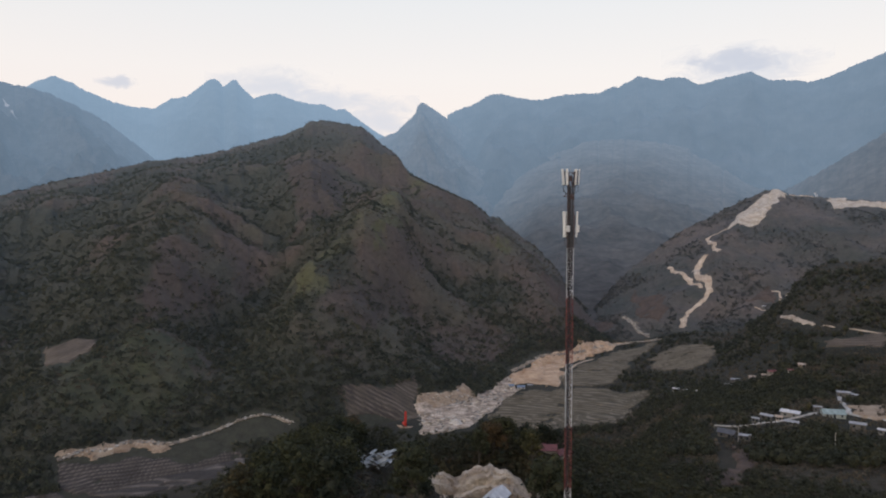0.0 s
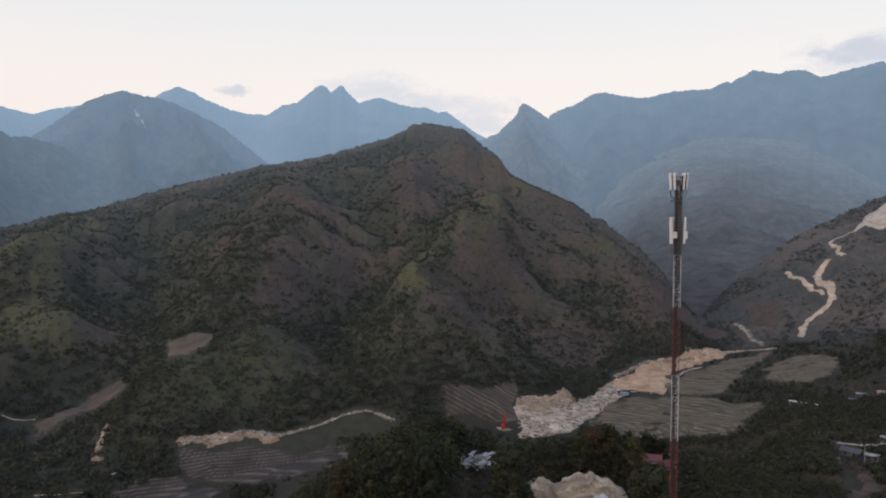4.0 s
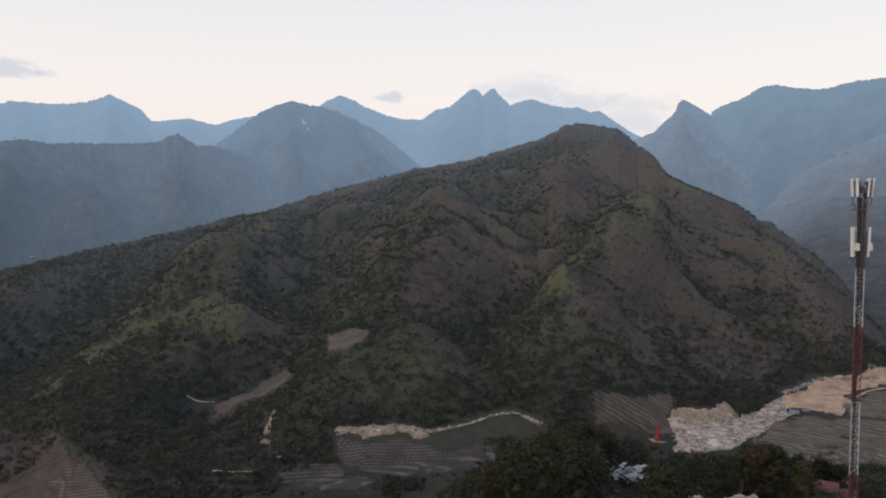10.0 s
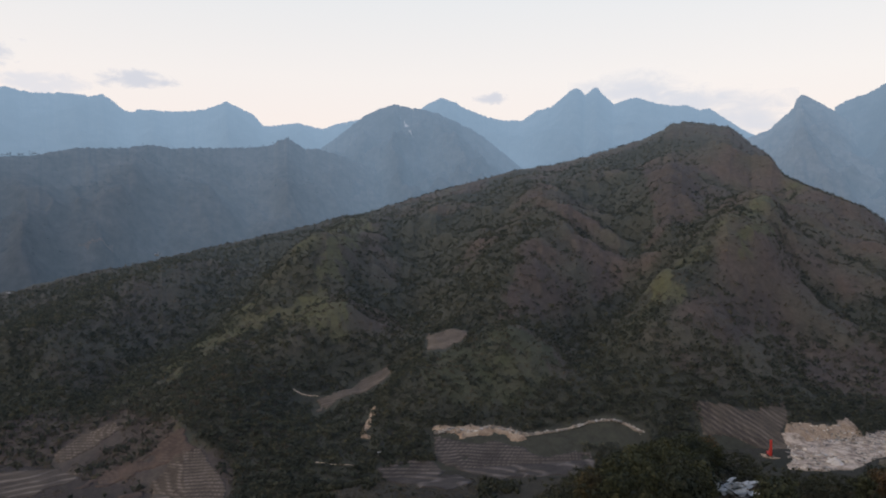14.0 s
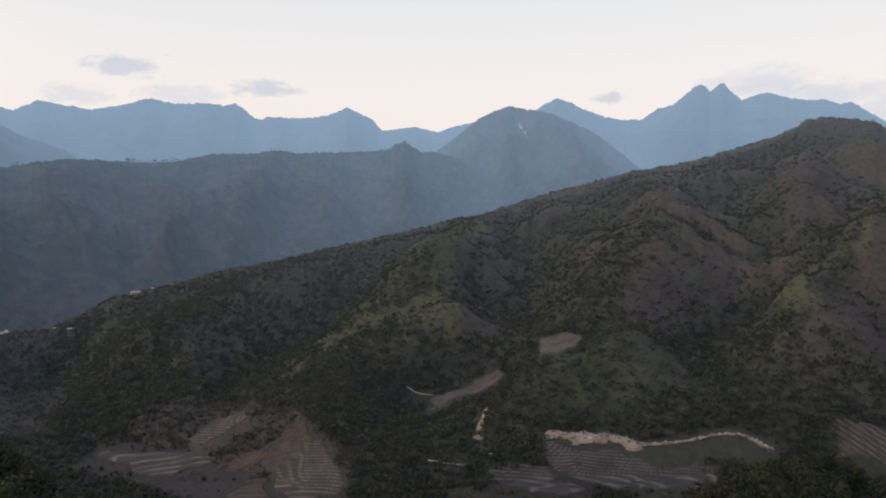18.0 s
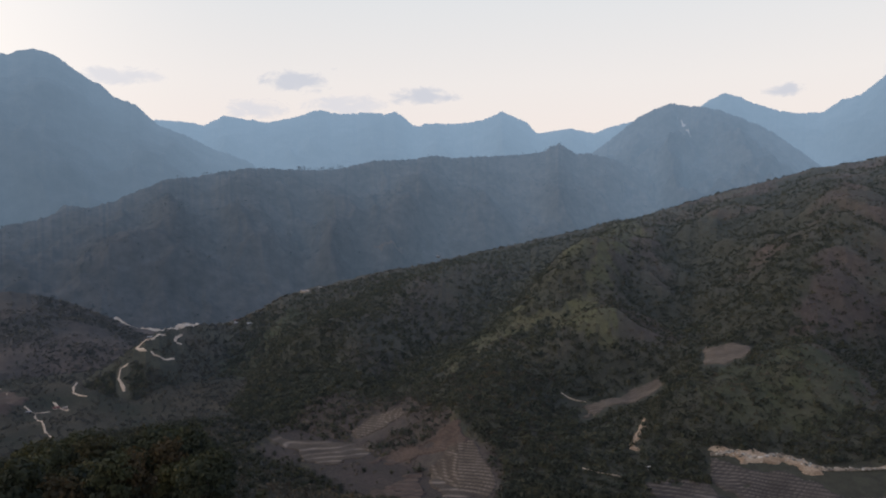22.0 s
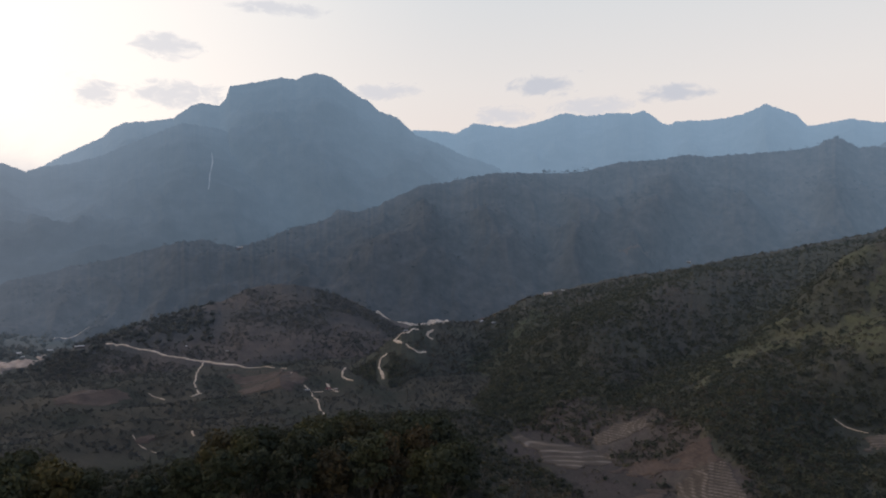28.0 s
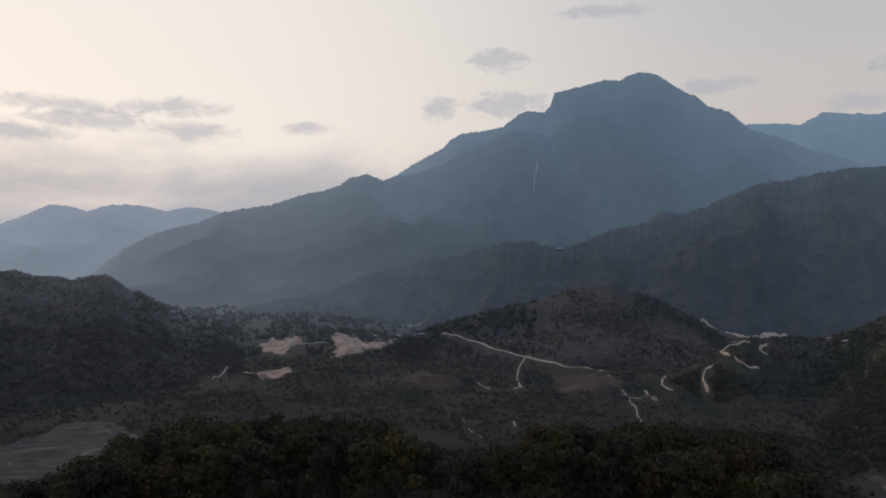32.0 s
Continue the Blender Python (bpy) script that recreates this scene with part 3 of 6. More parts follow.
# houses: roof, x, y, width, wall height, turn
HOUSES = [
    ("white", 178, 346, 11.5, 3.4, -39),
    ("dark", 130, 309, 9.4, 3.2, -40),
    ("grey", 136, 304, 6.0, 3.0, -29),
    ("grey", 156, 337, 4.3, 3.0, -40),
    ("grey", 165, 344, 7.5, 3.0, -45),
    ("tan", 168, 338, 3.7, 3.0, -31),
    ("green", 199, 345, 13.8, 2.8, -12),
    ("grey", 196, 354, 4.7, 4.0, -16),
    ("grey", 253, 428, 9.8, 4.0, -19),
    ("grey", 257, 425, 8.2, 3.0, -43),
    ("grey", 196, 319, 8.6, 3.5, -30),
    ("white", 200, 306, 5.4, 3.0, -43),
    ("grey", 168, 325, 7.8, 2.6, -42),
    ("red", 74, 486, 16.2, 7.5, -26),
    ("red", 81, 470, 13.4, 7.0, -22),
    ("red", 273, 563, 8.2, 3.0, -7),
    ("tan", 268, 566, 5.2, 3.0, -11),
    ("tan", 267, 585, 7.4, 3.0, -11),
    ("grey", 264, 613, 9.9, 3.0, -10),
    ("grey", 250, 593, 7.4, 3.0, -36),
    ("white", 218, 634, 7.7, 3.0, -27),
    ("tan", 284, 537, 7.0, 3.0, -22),
    ("red", 273, 533, 4.9, 3.0, -17),
    ("white", 490, 1040, 6.6, 4.0, -10),
    ("grey", 216, 604, 5.3, 3.0, -3),
    ("white", 210, 560, 3.9, 3.0, -39),
    ("blue", 87, 754, 11.0, 3.0, -2),
    ("blue", 77, 761, 7.6, 3.0, 2),
    ("grey", 98, 762, 7.6, 2.5, -7),
    ("white", -1687, 674, 18.0, 4.0, 54),
    ("red", -1294, 501, 25.1, 3.5, 68),
    ("red", -1653, 617, 17.4, 3.0, 51),
    ("white", -1111, 465, 8.9, 3.0, 86),
    ("tan", -1172, 602, 19.5, 3.0, 79),
    ("white", -1181, 639, 7.7, 3.5, 64),
    ("red", -1167, 468, 10.4, 3.0, 59),
    ("white", -1123, 447, 8.0, 3.0, 86),
    ("grey", -925, 117, 7.7, 3.0, 86),
    ("red", -942, 148, 9.4, 3.0, 98),
    ("tan", -936, 157, 6.3, 3.0, 96),
    ("white", -1451, -346, 9.8, 3.0, 104),
    ("white", -1396, -327, 8.3, 3.0, 99),
    ("grey", -1020, 280, 8.7, 3.0, 79),
    ("white", -2170, 73, 25.0, 6.0, 85),
    ("tan", -1761, 1217, 21.2, 4.0, 40),
    ("white", -1872, 1474, 16.0, 4.0, 44),
    ("white", -312, 455, 2.7, 3.0, 48),
    ("white", -1439, -344, 9.7, 3.0, 83),
    ("white", -1540, -312, 12.9, 3.0, 81),
    ("grey", -1277, -216, 19.2, 4.0, 105),
    ("white", -1233, -46, 4.1, 3.0, 82),
    ("white", -1196, 19, 3.9, 3.0, 91),
]
# pale scars on far slopes: hill, (x, y, width)
SCARS = [
    ("scarred", [(-1972, 3050, 15.0), (-1948, 3036, 20.8)]),
    ("scarred", [(-1927, 3035, 8.9), (-1883, 2997, 14.6)]),
    ("scarred", [(-1831, 2936, 11.4), (-1808, 2930, 17.0)]),
    ("scarred", [(-1879, 2992, 5.8), (-1823, 2934, 8.5)]),
    ("shoulder", [(-3169, -4, 7.8), (-3019, -3, 12.4), (-2912, -12, 12.0), (-2862, -16, 14.1)]),
    ("foothill_right", [(1129, 3255, 12.0), (1141, 3250, 12.0)]),
]
RIG = (-35, 621)
SHEETS = (-22, 217)
POLE = (160, 275)
HEAP = (12, 621)


# ---------------------------------------------------------------- materials
def material(name):
    m = bpy.data.materials.new(name)
    m.use_nodes = True
    t = m.node_tree
    t.nodes.clear()
    out = t.nodes.new("ShaderNodeOutputMaterial")
    b = t.nodes.new("ShaderNodeBsdfPrincipled")
    t.links.new(b.outputs[0], out.inputs[0])
    return m, t, b, out


def add(t, kind, **values):
    n = t.nodes.new(kind)
    for key, value in values.items():
        n.inputs[key].default_value = value
    return n


def noise_tex(t, scale, detail=5.0, rough=0.6):
    pos = t.nodes.new("ShaderNodeNewGeometry")
    n = add(t, "ShaderNodeTexNoise", Scale=scale, Detail=detail, Roughness=rough)
    t.links.new(pos.outputs["Position"], n.inputs["Vector"])
    return n


def ramp(t, source, stops):
    r = t.nodes.new("ShaderNodeValToRGB")
    for i, (at, col) in enumerate(stops):
        e = r.color_ramp.elements[i] if i < 2 else r.color_ramp.elements.new(at)
        e.position, e.color = at, (*col, 1)
    t.links.new(source, r.inputs[0])
    return r


def blend(t, factor, a, b, mode="MIX"):
    m = t.nodes.new("ShaderNodeMix")
    m.data_type, m.blend_type = "RGBA", mode
    for socket, value in (("Factor", factor), ("A", a), ("B", b)):
        if isinstance(value, (int, float)):
            m.inputs[socket].default_value = value
        elif isinstance(value, tuple):
            m.inputs[socket].default_value = (*value, 1)
        else:
            t.links.new(value, m.inputs[socket])
    return m.outputs["Result"]


def scrub(name, dark, mid, light, coarse=0.004, fine=0.06, rough=0.95, relief=2.0):
    """Vegetation seen from far: broad drifts of colour, mottled by single bushes."""
    m, t, b, _ = material(name)
    big, small = noise_tex(t, coarse, 6), noise_tex(t, fine, 6, 0.75)
    base = ramp(t, big.outputs["Fac"], [(0.36, dark), (0.50, mid), (0.64, light)])
    mott = ramp(t, small.outputs["Fac"], [(0.3, (0.66, 0.66, 0.68)), (0.7, (1.24, 1.24, 1.18))])
    grown = t.nodes.new("ShaderNodeAttribute")
    grown.attribute_name = "growth"
    drift = blend(t, grown.outputs["Alpha"], base.outputs[0], grown.outputs["Color"])
    t.links.new(blend(t, 1.0, drift, mott.outputs[0], "MULTIPLY"), b.inputs["Base Color"])
    b.inputs["Roughness"].default_value = rough
    b.inputs["Specular IOR Level"].default_value = 0.1
    bump = add(t, "ShaderNodeBump", Strength=0.7, Distance=relief)
    t.links.new(small.outputs["Fac"], bump.inputs["Height"])
    t.links.new(bump.outputs[0], b.inputs["Normal"])
    # far slopes glow faintly with painted haze
    haze_glow(t, b)
    return m


def haze_glow(t, b):
    """Haze painted as emission: it grows with distance from the eye, in the low valley mouth and towards the set sun.
    """
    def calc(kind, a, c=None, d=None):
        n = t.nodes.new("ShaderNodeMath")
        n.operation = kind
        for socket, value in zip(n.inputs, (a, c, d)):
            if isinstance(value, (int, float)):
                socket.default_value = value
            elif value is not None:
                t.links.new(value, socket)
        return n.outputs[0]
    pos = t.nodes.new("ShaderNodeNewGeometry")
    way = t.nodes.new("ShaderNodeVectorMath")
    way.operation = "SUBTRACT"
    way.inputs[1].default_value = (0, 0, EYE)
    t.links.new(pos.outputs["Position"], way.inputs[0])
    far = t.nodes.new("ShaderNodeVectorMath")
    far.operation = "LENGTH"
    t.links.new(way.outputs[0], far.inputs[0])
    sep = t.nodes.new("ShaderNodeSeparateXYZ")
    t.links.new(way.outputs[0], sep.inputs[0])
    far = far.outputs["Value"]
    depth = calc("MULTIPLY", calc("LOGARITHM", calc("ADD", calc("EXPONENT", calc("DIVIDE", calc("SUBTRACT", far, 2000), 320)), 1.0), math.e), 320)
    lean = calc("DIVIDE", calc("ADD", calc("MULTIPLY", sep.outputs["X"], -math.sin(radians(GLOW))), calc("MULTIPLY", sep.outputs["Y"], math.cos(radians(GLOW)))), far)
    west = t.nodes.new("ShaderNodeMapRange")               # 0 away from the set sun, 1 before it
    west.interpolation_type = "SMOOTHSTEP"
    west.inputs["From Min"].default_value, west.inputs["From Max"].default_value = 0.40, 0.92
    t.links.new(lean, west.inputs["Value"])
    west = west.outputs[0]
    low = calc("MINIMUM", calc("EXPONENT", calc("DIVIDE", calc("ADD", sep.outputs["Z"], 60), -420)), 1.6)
    # nearer slopes get a faint haze glow from 450 m on
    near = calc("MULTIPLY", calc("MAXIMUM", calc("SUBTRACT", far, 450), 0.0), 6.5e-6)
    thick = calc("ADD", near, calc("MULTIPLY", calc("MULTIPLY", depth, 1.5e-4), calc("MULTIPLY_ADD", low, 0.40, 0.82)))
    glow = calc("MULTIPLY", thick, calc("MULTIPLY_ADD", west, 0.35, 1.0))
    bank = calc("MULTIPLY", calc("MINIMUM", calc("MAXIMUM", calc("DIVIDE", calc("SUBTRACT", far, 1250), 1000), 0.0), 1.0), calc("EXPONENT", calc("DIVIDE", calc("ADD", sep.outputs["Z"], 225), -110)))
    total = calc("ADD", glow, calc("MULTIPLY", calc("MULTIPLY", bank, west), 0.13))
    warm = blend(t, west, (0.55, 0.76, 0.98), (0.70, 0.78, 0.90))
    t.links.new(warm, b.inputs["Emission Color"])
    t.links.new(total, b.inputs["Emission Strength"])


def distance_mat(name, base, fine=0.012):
    """A far range whose painted haze, put in as emission, outshines its own colour."""
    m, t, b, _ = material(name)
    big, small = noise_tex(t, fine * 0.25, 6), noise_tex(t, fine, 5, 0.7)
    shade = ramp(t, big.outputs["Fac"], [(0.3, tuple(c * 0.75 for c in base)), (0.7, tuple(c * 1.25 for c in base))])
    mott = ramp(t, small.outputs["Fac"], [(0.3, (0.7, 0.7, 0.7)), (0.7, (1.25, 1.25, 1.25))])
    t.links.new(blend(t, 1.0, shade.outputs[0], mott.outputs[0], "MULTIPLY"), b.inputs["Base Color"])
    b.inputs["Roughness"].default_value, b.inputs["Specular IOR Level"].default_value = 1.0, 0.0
    haze_glow(t, b)
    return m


M = {}
M["ground"] = scrub("valley_scrub", (0.033, 0.034, 0.024), (0.047, 0.042, 0.031), (0.064, 0.053, 0.037), 0.012, 0.34)
M["main"] = scrub("dry_hill_scrub", (0.060, 0.058, 0.044), (0.078, 0.068, 0.053), (0.094, 0.080, 0.058), 0.007, 0.12)
M["road_hill"] = scrub("brown_hill_scrub", (0.056, 0.056, 0.048), (0.082, 0.072, 0.062), (0.110, 0.088, 0.074), 0.009, 0.1)
# the ranges' blue haze is emission, not lit by sun or sky
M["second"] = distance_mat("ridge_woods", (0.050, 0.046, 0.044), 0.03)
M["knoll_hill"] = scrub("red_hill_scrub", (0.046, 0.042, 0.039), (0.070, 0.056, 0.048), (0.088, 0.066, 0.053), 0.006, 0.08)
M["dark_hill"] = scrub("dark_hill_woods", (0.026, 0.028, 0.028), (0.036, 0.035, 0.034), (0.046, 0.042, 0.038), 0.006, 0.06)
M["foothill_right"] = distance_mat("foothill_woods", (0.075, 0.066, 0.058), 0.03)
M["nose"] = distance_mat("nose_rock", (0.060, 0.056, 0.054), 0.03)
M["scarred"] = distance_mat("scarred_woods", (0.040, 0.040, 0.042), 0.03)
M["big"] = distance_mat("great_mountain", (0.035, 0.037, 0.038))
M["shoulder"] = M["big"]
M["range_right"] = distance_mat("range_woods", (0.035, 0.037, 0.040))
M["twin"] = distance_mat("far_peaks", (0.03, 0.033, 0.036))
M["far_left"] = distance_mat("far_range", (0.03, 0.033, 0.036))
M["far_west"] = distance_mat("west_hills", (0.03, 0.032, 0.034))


# ---------------------------------------------------------------- the ground and the hills
def sheet(name, verts, nu, nv, mat, wrap=False):
    """A mesh from a grid of nv rows with nu places each."""
    i, j = np.meshgrid(np.arange(nu if wrap else nu - 1), np.arange(nv - 1))
    i, j = i.ravel(), j.ravel()
    k = (i + 1) % nu
    faces = np.stack([j * nu + i, (j + 1) * nu + i, (j + 1) * nu + k, j * nu + k], 1)
    return solid(name, verts, faces, mat)


def solid(name, verts, faces, mat, smooth=True):
    me = bpy.data.meshes.new(name)
    n, k = faces.shape
    me.vertices.add(len(verts))
    me.vertices.foreach_set("co", np.asarray(verts, np.float32).ravel())
    me.loops.add(n * k)
    me.loops.foreach_set("vertex_index", faces.astype(np.int32).ravel())
    me.polygons.add(n)
    me.polygons.foreach_set("loop_start", np.arange(0, n * k, k, dtype=np.int32))
    me.polygons.foreach_set("use_smooth", np.full(n, smooth))
    me.update(calc_edges=True)
    me.materials.append(mat)
    return new(name, me)


g_az = np.concatenate([np.arange(-48, 142, 0.38), np.arange(142, 312, 2.0)])
g_r = np.concatenate([[0.0, 5.0], np.geomspace(14, 4900, 225)])
A_, R_ = np.meshgrid(g_az, g_r)
X_, Y_ = xy(A_, R_)
Z_ = np.stack([valley(a, r) for a, r in zip(A_, R_)])
Z_[0] = Z_[0].mean()
GROWTH = {"grass": (0.092, 0.088, 0.040), "meadow": (0.054, 0.058, 0.030), "heath": (0.074, 0.056, 0.048), "knoll": (0.090, 0.074, 0.042)}


def inside(px, py, outline):
    """Which places lie within an outline on the plan."""
    hit = np.zeros(np.shape(px), bool)
    for (ax, ay), (bx, by) in zip(outline, outline[1:] + outline[:1]):
        cross = (ay > py) != (by > py)
        hit ^= cross & (px < (bx - ax) * (py - ay) / (by - ay + 1e-9) + ax)
    return hit


def grow(ob, px, py, zone=None):
    """Colour the drifts of grass and heath into a sheet."""
    px, py = np.ravel(px), np.ravel(py)
    wx = px + (fbm(px / 26, py / 26, 3, 91) - 0.5) * 46
    wy = py + (fbm(px / 26 + 9, py / 26, 3, 92) - 0.5) * 46
    col = np.zeros((len(px), 4), np.float32)
    for kind, outline in DRIFTS:
        m = inside(wx, wy, outline)
        col[m, :3] = GROWTH[kind]
        col[m, 3] = 0.35 + 0.6 * fbm(px[m] / 12, py[m] / 12, 2, 93)
    if zone is not None:                                   # dry red-brown heath on one flank of the spurs, damp green on the other
        h = zone
        high, dry, deep = np.repeat(h.v[:, None], len(h.az), 1).ravel(), h.facing.ravel(), h.hollow.ravel()
        drift = fbm(px / 120, py / 120, 4, 94)
        heath = np.clip((drift - 0.46) * 5 + dry * 1.1 + high * 0.9 - 0.25 - deep / 16, 0, 1) * np.interp(polar(px, py)[0], (30, 46), (1.0, 0.5))
        free = col[:, 3] == 0
        tone = np.clip((fbm(px / 60, py / 60, 3, 95) - 0.3) / 0.4, 0, 1)[:, None]
        col[free, :3] = (heath[:, None] * (np.array((0.093, 0.069, 0.055)) * tone + np.array((0.080, 0.071, 0.050)) * (1 - tone)) + (1 - heath[:, None]) * np.array((0.050, 0.049, 0.035)))[free]
        col[free, 3] = 0.85
        for k in (0, 2):                                   # pale grass along the spine of two spurs
            near = np.clip(1.25 - away(wx * 0.4 + px * 0.6, wy * 0.4 + py * 0.6, SPURS["main"][k][2]) / 26, 0, 1) * np.clip((fbm(px / 40, py / 40, 3, 96) - 0.36) / 0.18, 0, 1) * np.interp(high, (0.1, 0.25, 0.8, 0.95), (0, 1, 1, 0))
            col[:, :3] += (np.array((0.094, 0.091, 0.048)) - col[:, :3]) * near[:, None] * 0.9
            col[:, 3] = np.maximum(col[:, 3], near)
    ob.data.color_attributes.new("growth", "FLOAT_COLOR", "POINT").data.foreach_set("color", col.ravel())


ground = sheet("ground", np.stack([X_, Y_, Z_], -1).reshape(-1, 3), len(g_az), len(g_r), M["ground"], wrap=True)
grow(ground, X_, Y_)
tagged(ground, "steep valley ground under dark scrub and dry brush", "ground", kind="structure")

HILL_TAGS = {
    "main": ("hill", "broad brown hill under dry scrub with a flat summit", "hill"),
    "second": ("forested_ridge", "long dark wooded ridge with gullied flanks", "ridge"),
    "knoll_hill": ("low_hill", "rounded reddish-brown hill with a road along its foot", "hill"),
    "road_hill": ("roadside_hill", "brown hill with a pale dirt road cut into its crest", "hill"),
    "dark_hill": ("dark_hill", "dark wooded hill falling to the valley mouth", "hill"),
    "foothill_right": ("foothill", "hazy brown foothill below a high range", "foothill"),
    "nose": ("rock_peak", "hazy pointed rock peak behind the brown hill", "mountain"),
    "scarred": ("scarred_mountain", "hazy blue mountain with pale landslip scars near its top", "mountain"),
    "shoulder": ("mountain_shoulder", "hazy grey-blue shoulder falling from the great mountain", "mountain"),
    "range_right": ("mountain_range", "high blue mountain range with a notched skyline", "mountain range"),
    "twin": ("twin_peaks", "pale blue far mountain with two sharp peaks", "mountain"),
    "far_left": ("far_mountain_range", "pale blue far mountain range with flat tops", "mountain range"),
    "big": ("great_mountain", "great blue-grey mountain with a domed summit", "mountain"),
    "far_west": ("far_hills", "pale grey far hills under evening cloud", "hills")}
for key, h in HILLS.items():
    hx, hy = xy(h.az[None], h.r)
    name, label, cat = HILL_TAGS[key]
    ob = sheet(name, np.stack([hx, hy, h.z], -1).reshape(-1, 3), len(h.az), len(h.v), M[key])
    if key in ("main", "knoll_hill", "road_hill", "dark_hill"):
        grow(ob, hx, hy, h if key == "main" else None)
    tagged(ob, label, cat, kind="structure")


# ---------------------------------------------------------------- fields, slips, roads and streams
def earth(name, dark, light, scale=0.3, rough=0.95, relief=0.4, lip=None, edge=0.15):
    """Bare ground; lip: colour of the worn terrace edges."""
    m, t, b, _ = material(name)
    big, small = noise_tex(t, scale * 0.12, 5), noise_tex(t, scale * 3, 5, 0.7)
    base = ramp(t, big.outputs["Fac"], [(0.5 - edge, dark), (0.5 + edge, light)])
    mott = ramp(t, small.outputs["Fac"], [(0.3, (0.5, 0.49, 0.48)), (0.7, (1.38, 1.36, 1.33))])
    col = blend(t, 1.0, base.outputs[0], mott.outputs[0], "MULTIPLY")
    if lip:
        worn = t.nodes.new("ShaderNodeAttribute")
        worn.attribute_name = "lip"
        col = blend(t, worn.outputs["Fac"], col, lip)
    t.links.new(col, b.inputs["Base Color"])
    b.inputs["Roughness"].default_value, b.inputs["Specular IOR Level"].default_value = rough, 0.15
    # bare ground carries the painted haze in its emission too
    haze_glow(t, b)
    bump = add(t, "ShaderNodeBump", Strength=0.6, Distance=relief)
    t.links.new(small.outputs["Fac"], bump.inputs["Height"])
    t.links.new(bump.outputs[0], b.inputs["Normal"])
    return m


M["furrows"] = earth("ploughed_terraces", (0.056, 0.044, 0.035), (0.100, 0.080, 0.057), 0.4, lip=(0.19, 0.15, 0.115))
M["plots"] = earth("stubble_terraces", (0.074, 0.061, 0.037), (0.118, 0.095, 0.060), 0.5, edge=0.1, lip=(0.225, 0.18, 0.13))
# furrow soil in a darker copy; part of its darkness stands in for shade
M["shaded_rows"] = earth("shade_dark_soil", (0.044, 0.037, 0.031), (0.075, 0.062, 0.051), 0.4, lip=(0.165, 0.137, 0.113))
M["mound"] = earth("dug_terraces", (0.060, 0.046, 0.034), (0.090, 0.070, 0.051), 0.4, lip=(0.205, 0.162, 0.124))
M["bare"] = earth("bare_earth", (0.056, 0.041, 0.032), (0.096, 0.067, 0.050), 0.5, lip=(0.115, 0.084, 0.064))
M["quarry"] = earth("quarried_pale_soil", (0.26, 0.18, 0.125), (0.50, 0.375, 0.28), 0.5, relief=1.0)
M["sand"] = earth("cut_sandy_soil", (0.36, 0.225, 0.13), (0.60, 0.425, 0.275), 0.7, relief=1.0)
M["chalk"] = earth("pale_cut_rock", (0.36, 0.295, 0.225), (0.56, 0.48, 0.385), 0.7, relief=1.0)
M["cutting"] = earth("clay_cutting", (0.25, 0.175, 0.115), (0.45, 0.34, 0.235), 0.9, relief=1.0)
M["stones"] = earth("river_stones", (0.24, 0.185, 0.135), (0.56, 0.45, 0.345), 1.2, relief=1.0, edge=0.10)
M["stream"] = earth("stream_bank_stones", (0.15, 0.115, 0.085), (0.38, 0.31, 0.235), 1.2, relief=0.8)
M["dirt_road"] = earth("pale_dirt_road", (0.37, 0.275, 0.19), (0.56, 0.45, 0.335), 0.5)
M["street"] = earth("concrete_street", (0.36, 0.33, 0.29), (0.48, 0.45, 0.40), 0.5)


def patch_grid(outline, cell, ragged):
    """Places of a grid over an outline, which of them lie within it, and the grid's size."""
    pts = np.array(outline, float)
    lo, hi = pts.min(0) - 4 * cell - ragged, pts.max(0) + 4 * cell + ragged
    n = np.maximum(((hi - lo) / cell).astype(int), 4)
    gx, gy = np.meshgrid(np.linspace(lo[0], hi[0], n[0]), np.linspace(lo[1], hi[1], n[1]))
    wx = gx + (fbm(gx / 24, gy / 24, 6, 5) - 0.5) * 4.2 * ragged
    wy = gy + (fbm(gx / 24 + 7, gy / 24, 6, 6) - 0.5) * 4.2 * ragged
    return gx, gy, inside(wx, wy, outline), n


def patch(name, gx, gy, gz, m, n, mat):
    """Keep the cells of a grid that touch the outline; their outer corners dip into the ground."""
    i, j = np.meshgrid(np.arange(n[0] - 1), np.arange(n[1] - 1))
    quad = np.stack([j * n[0] + i, j * n[0] + i + 1, (j + 1) * n[0] + i + 1, (j + 1) * n[0] + i], -1).reshape(-1, 4)
    keep = quad[m.ravel()[quad].any(1)]
    used, inv = np.unique(keep, return_inverse=True)
    co = np.stack([gx.ravel(), gy.ravel(), gz.ravel()], 1)[used]
    return solid(name, co, inv.reshape(-1, 4), mat), used


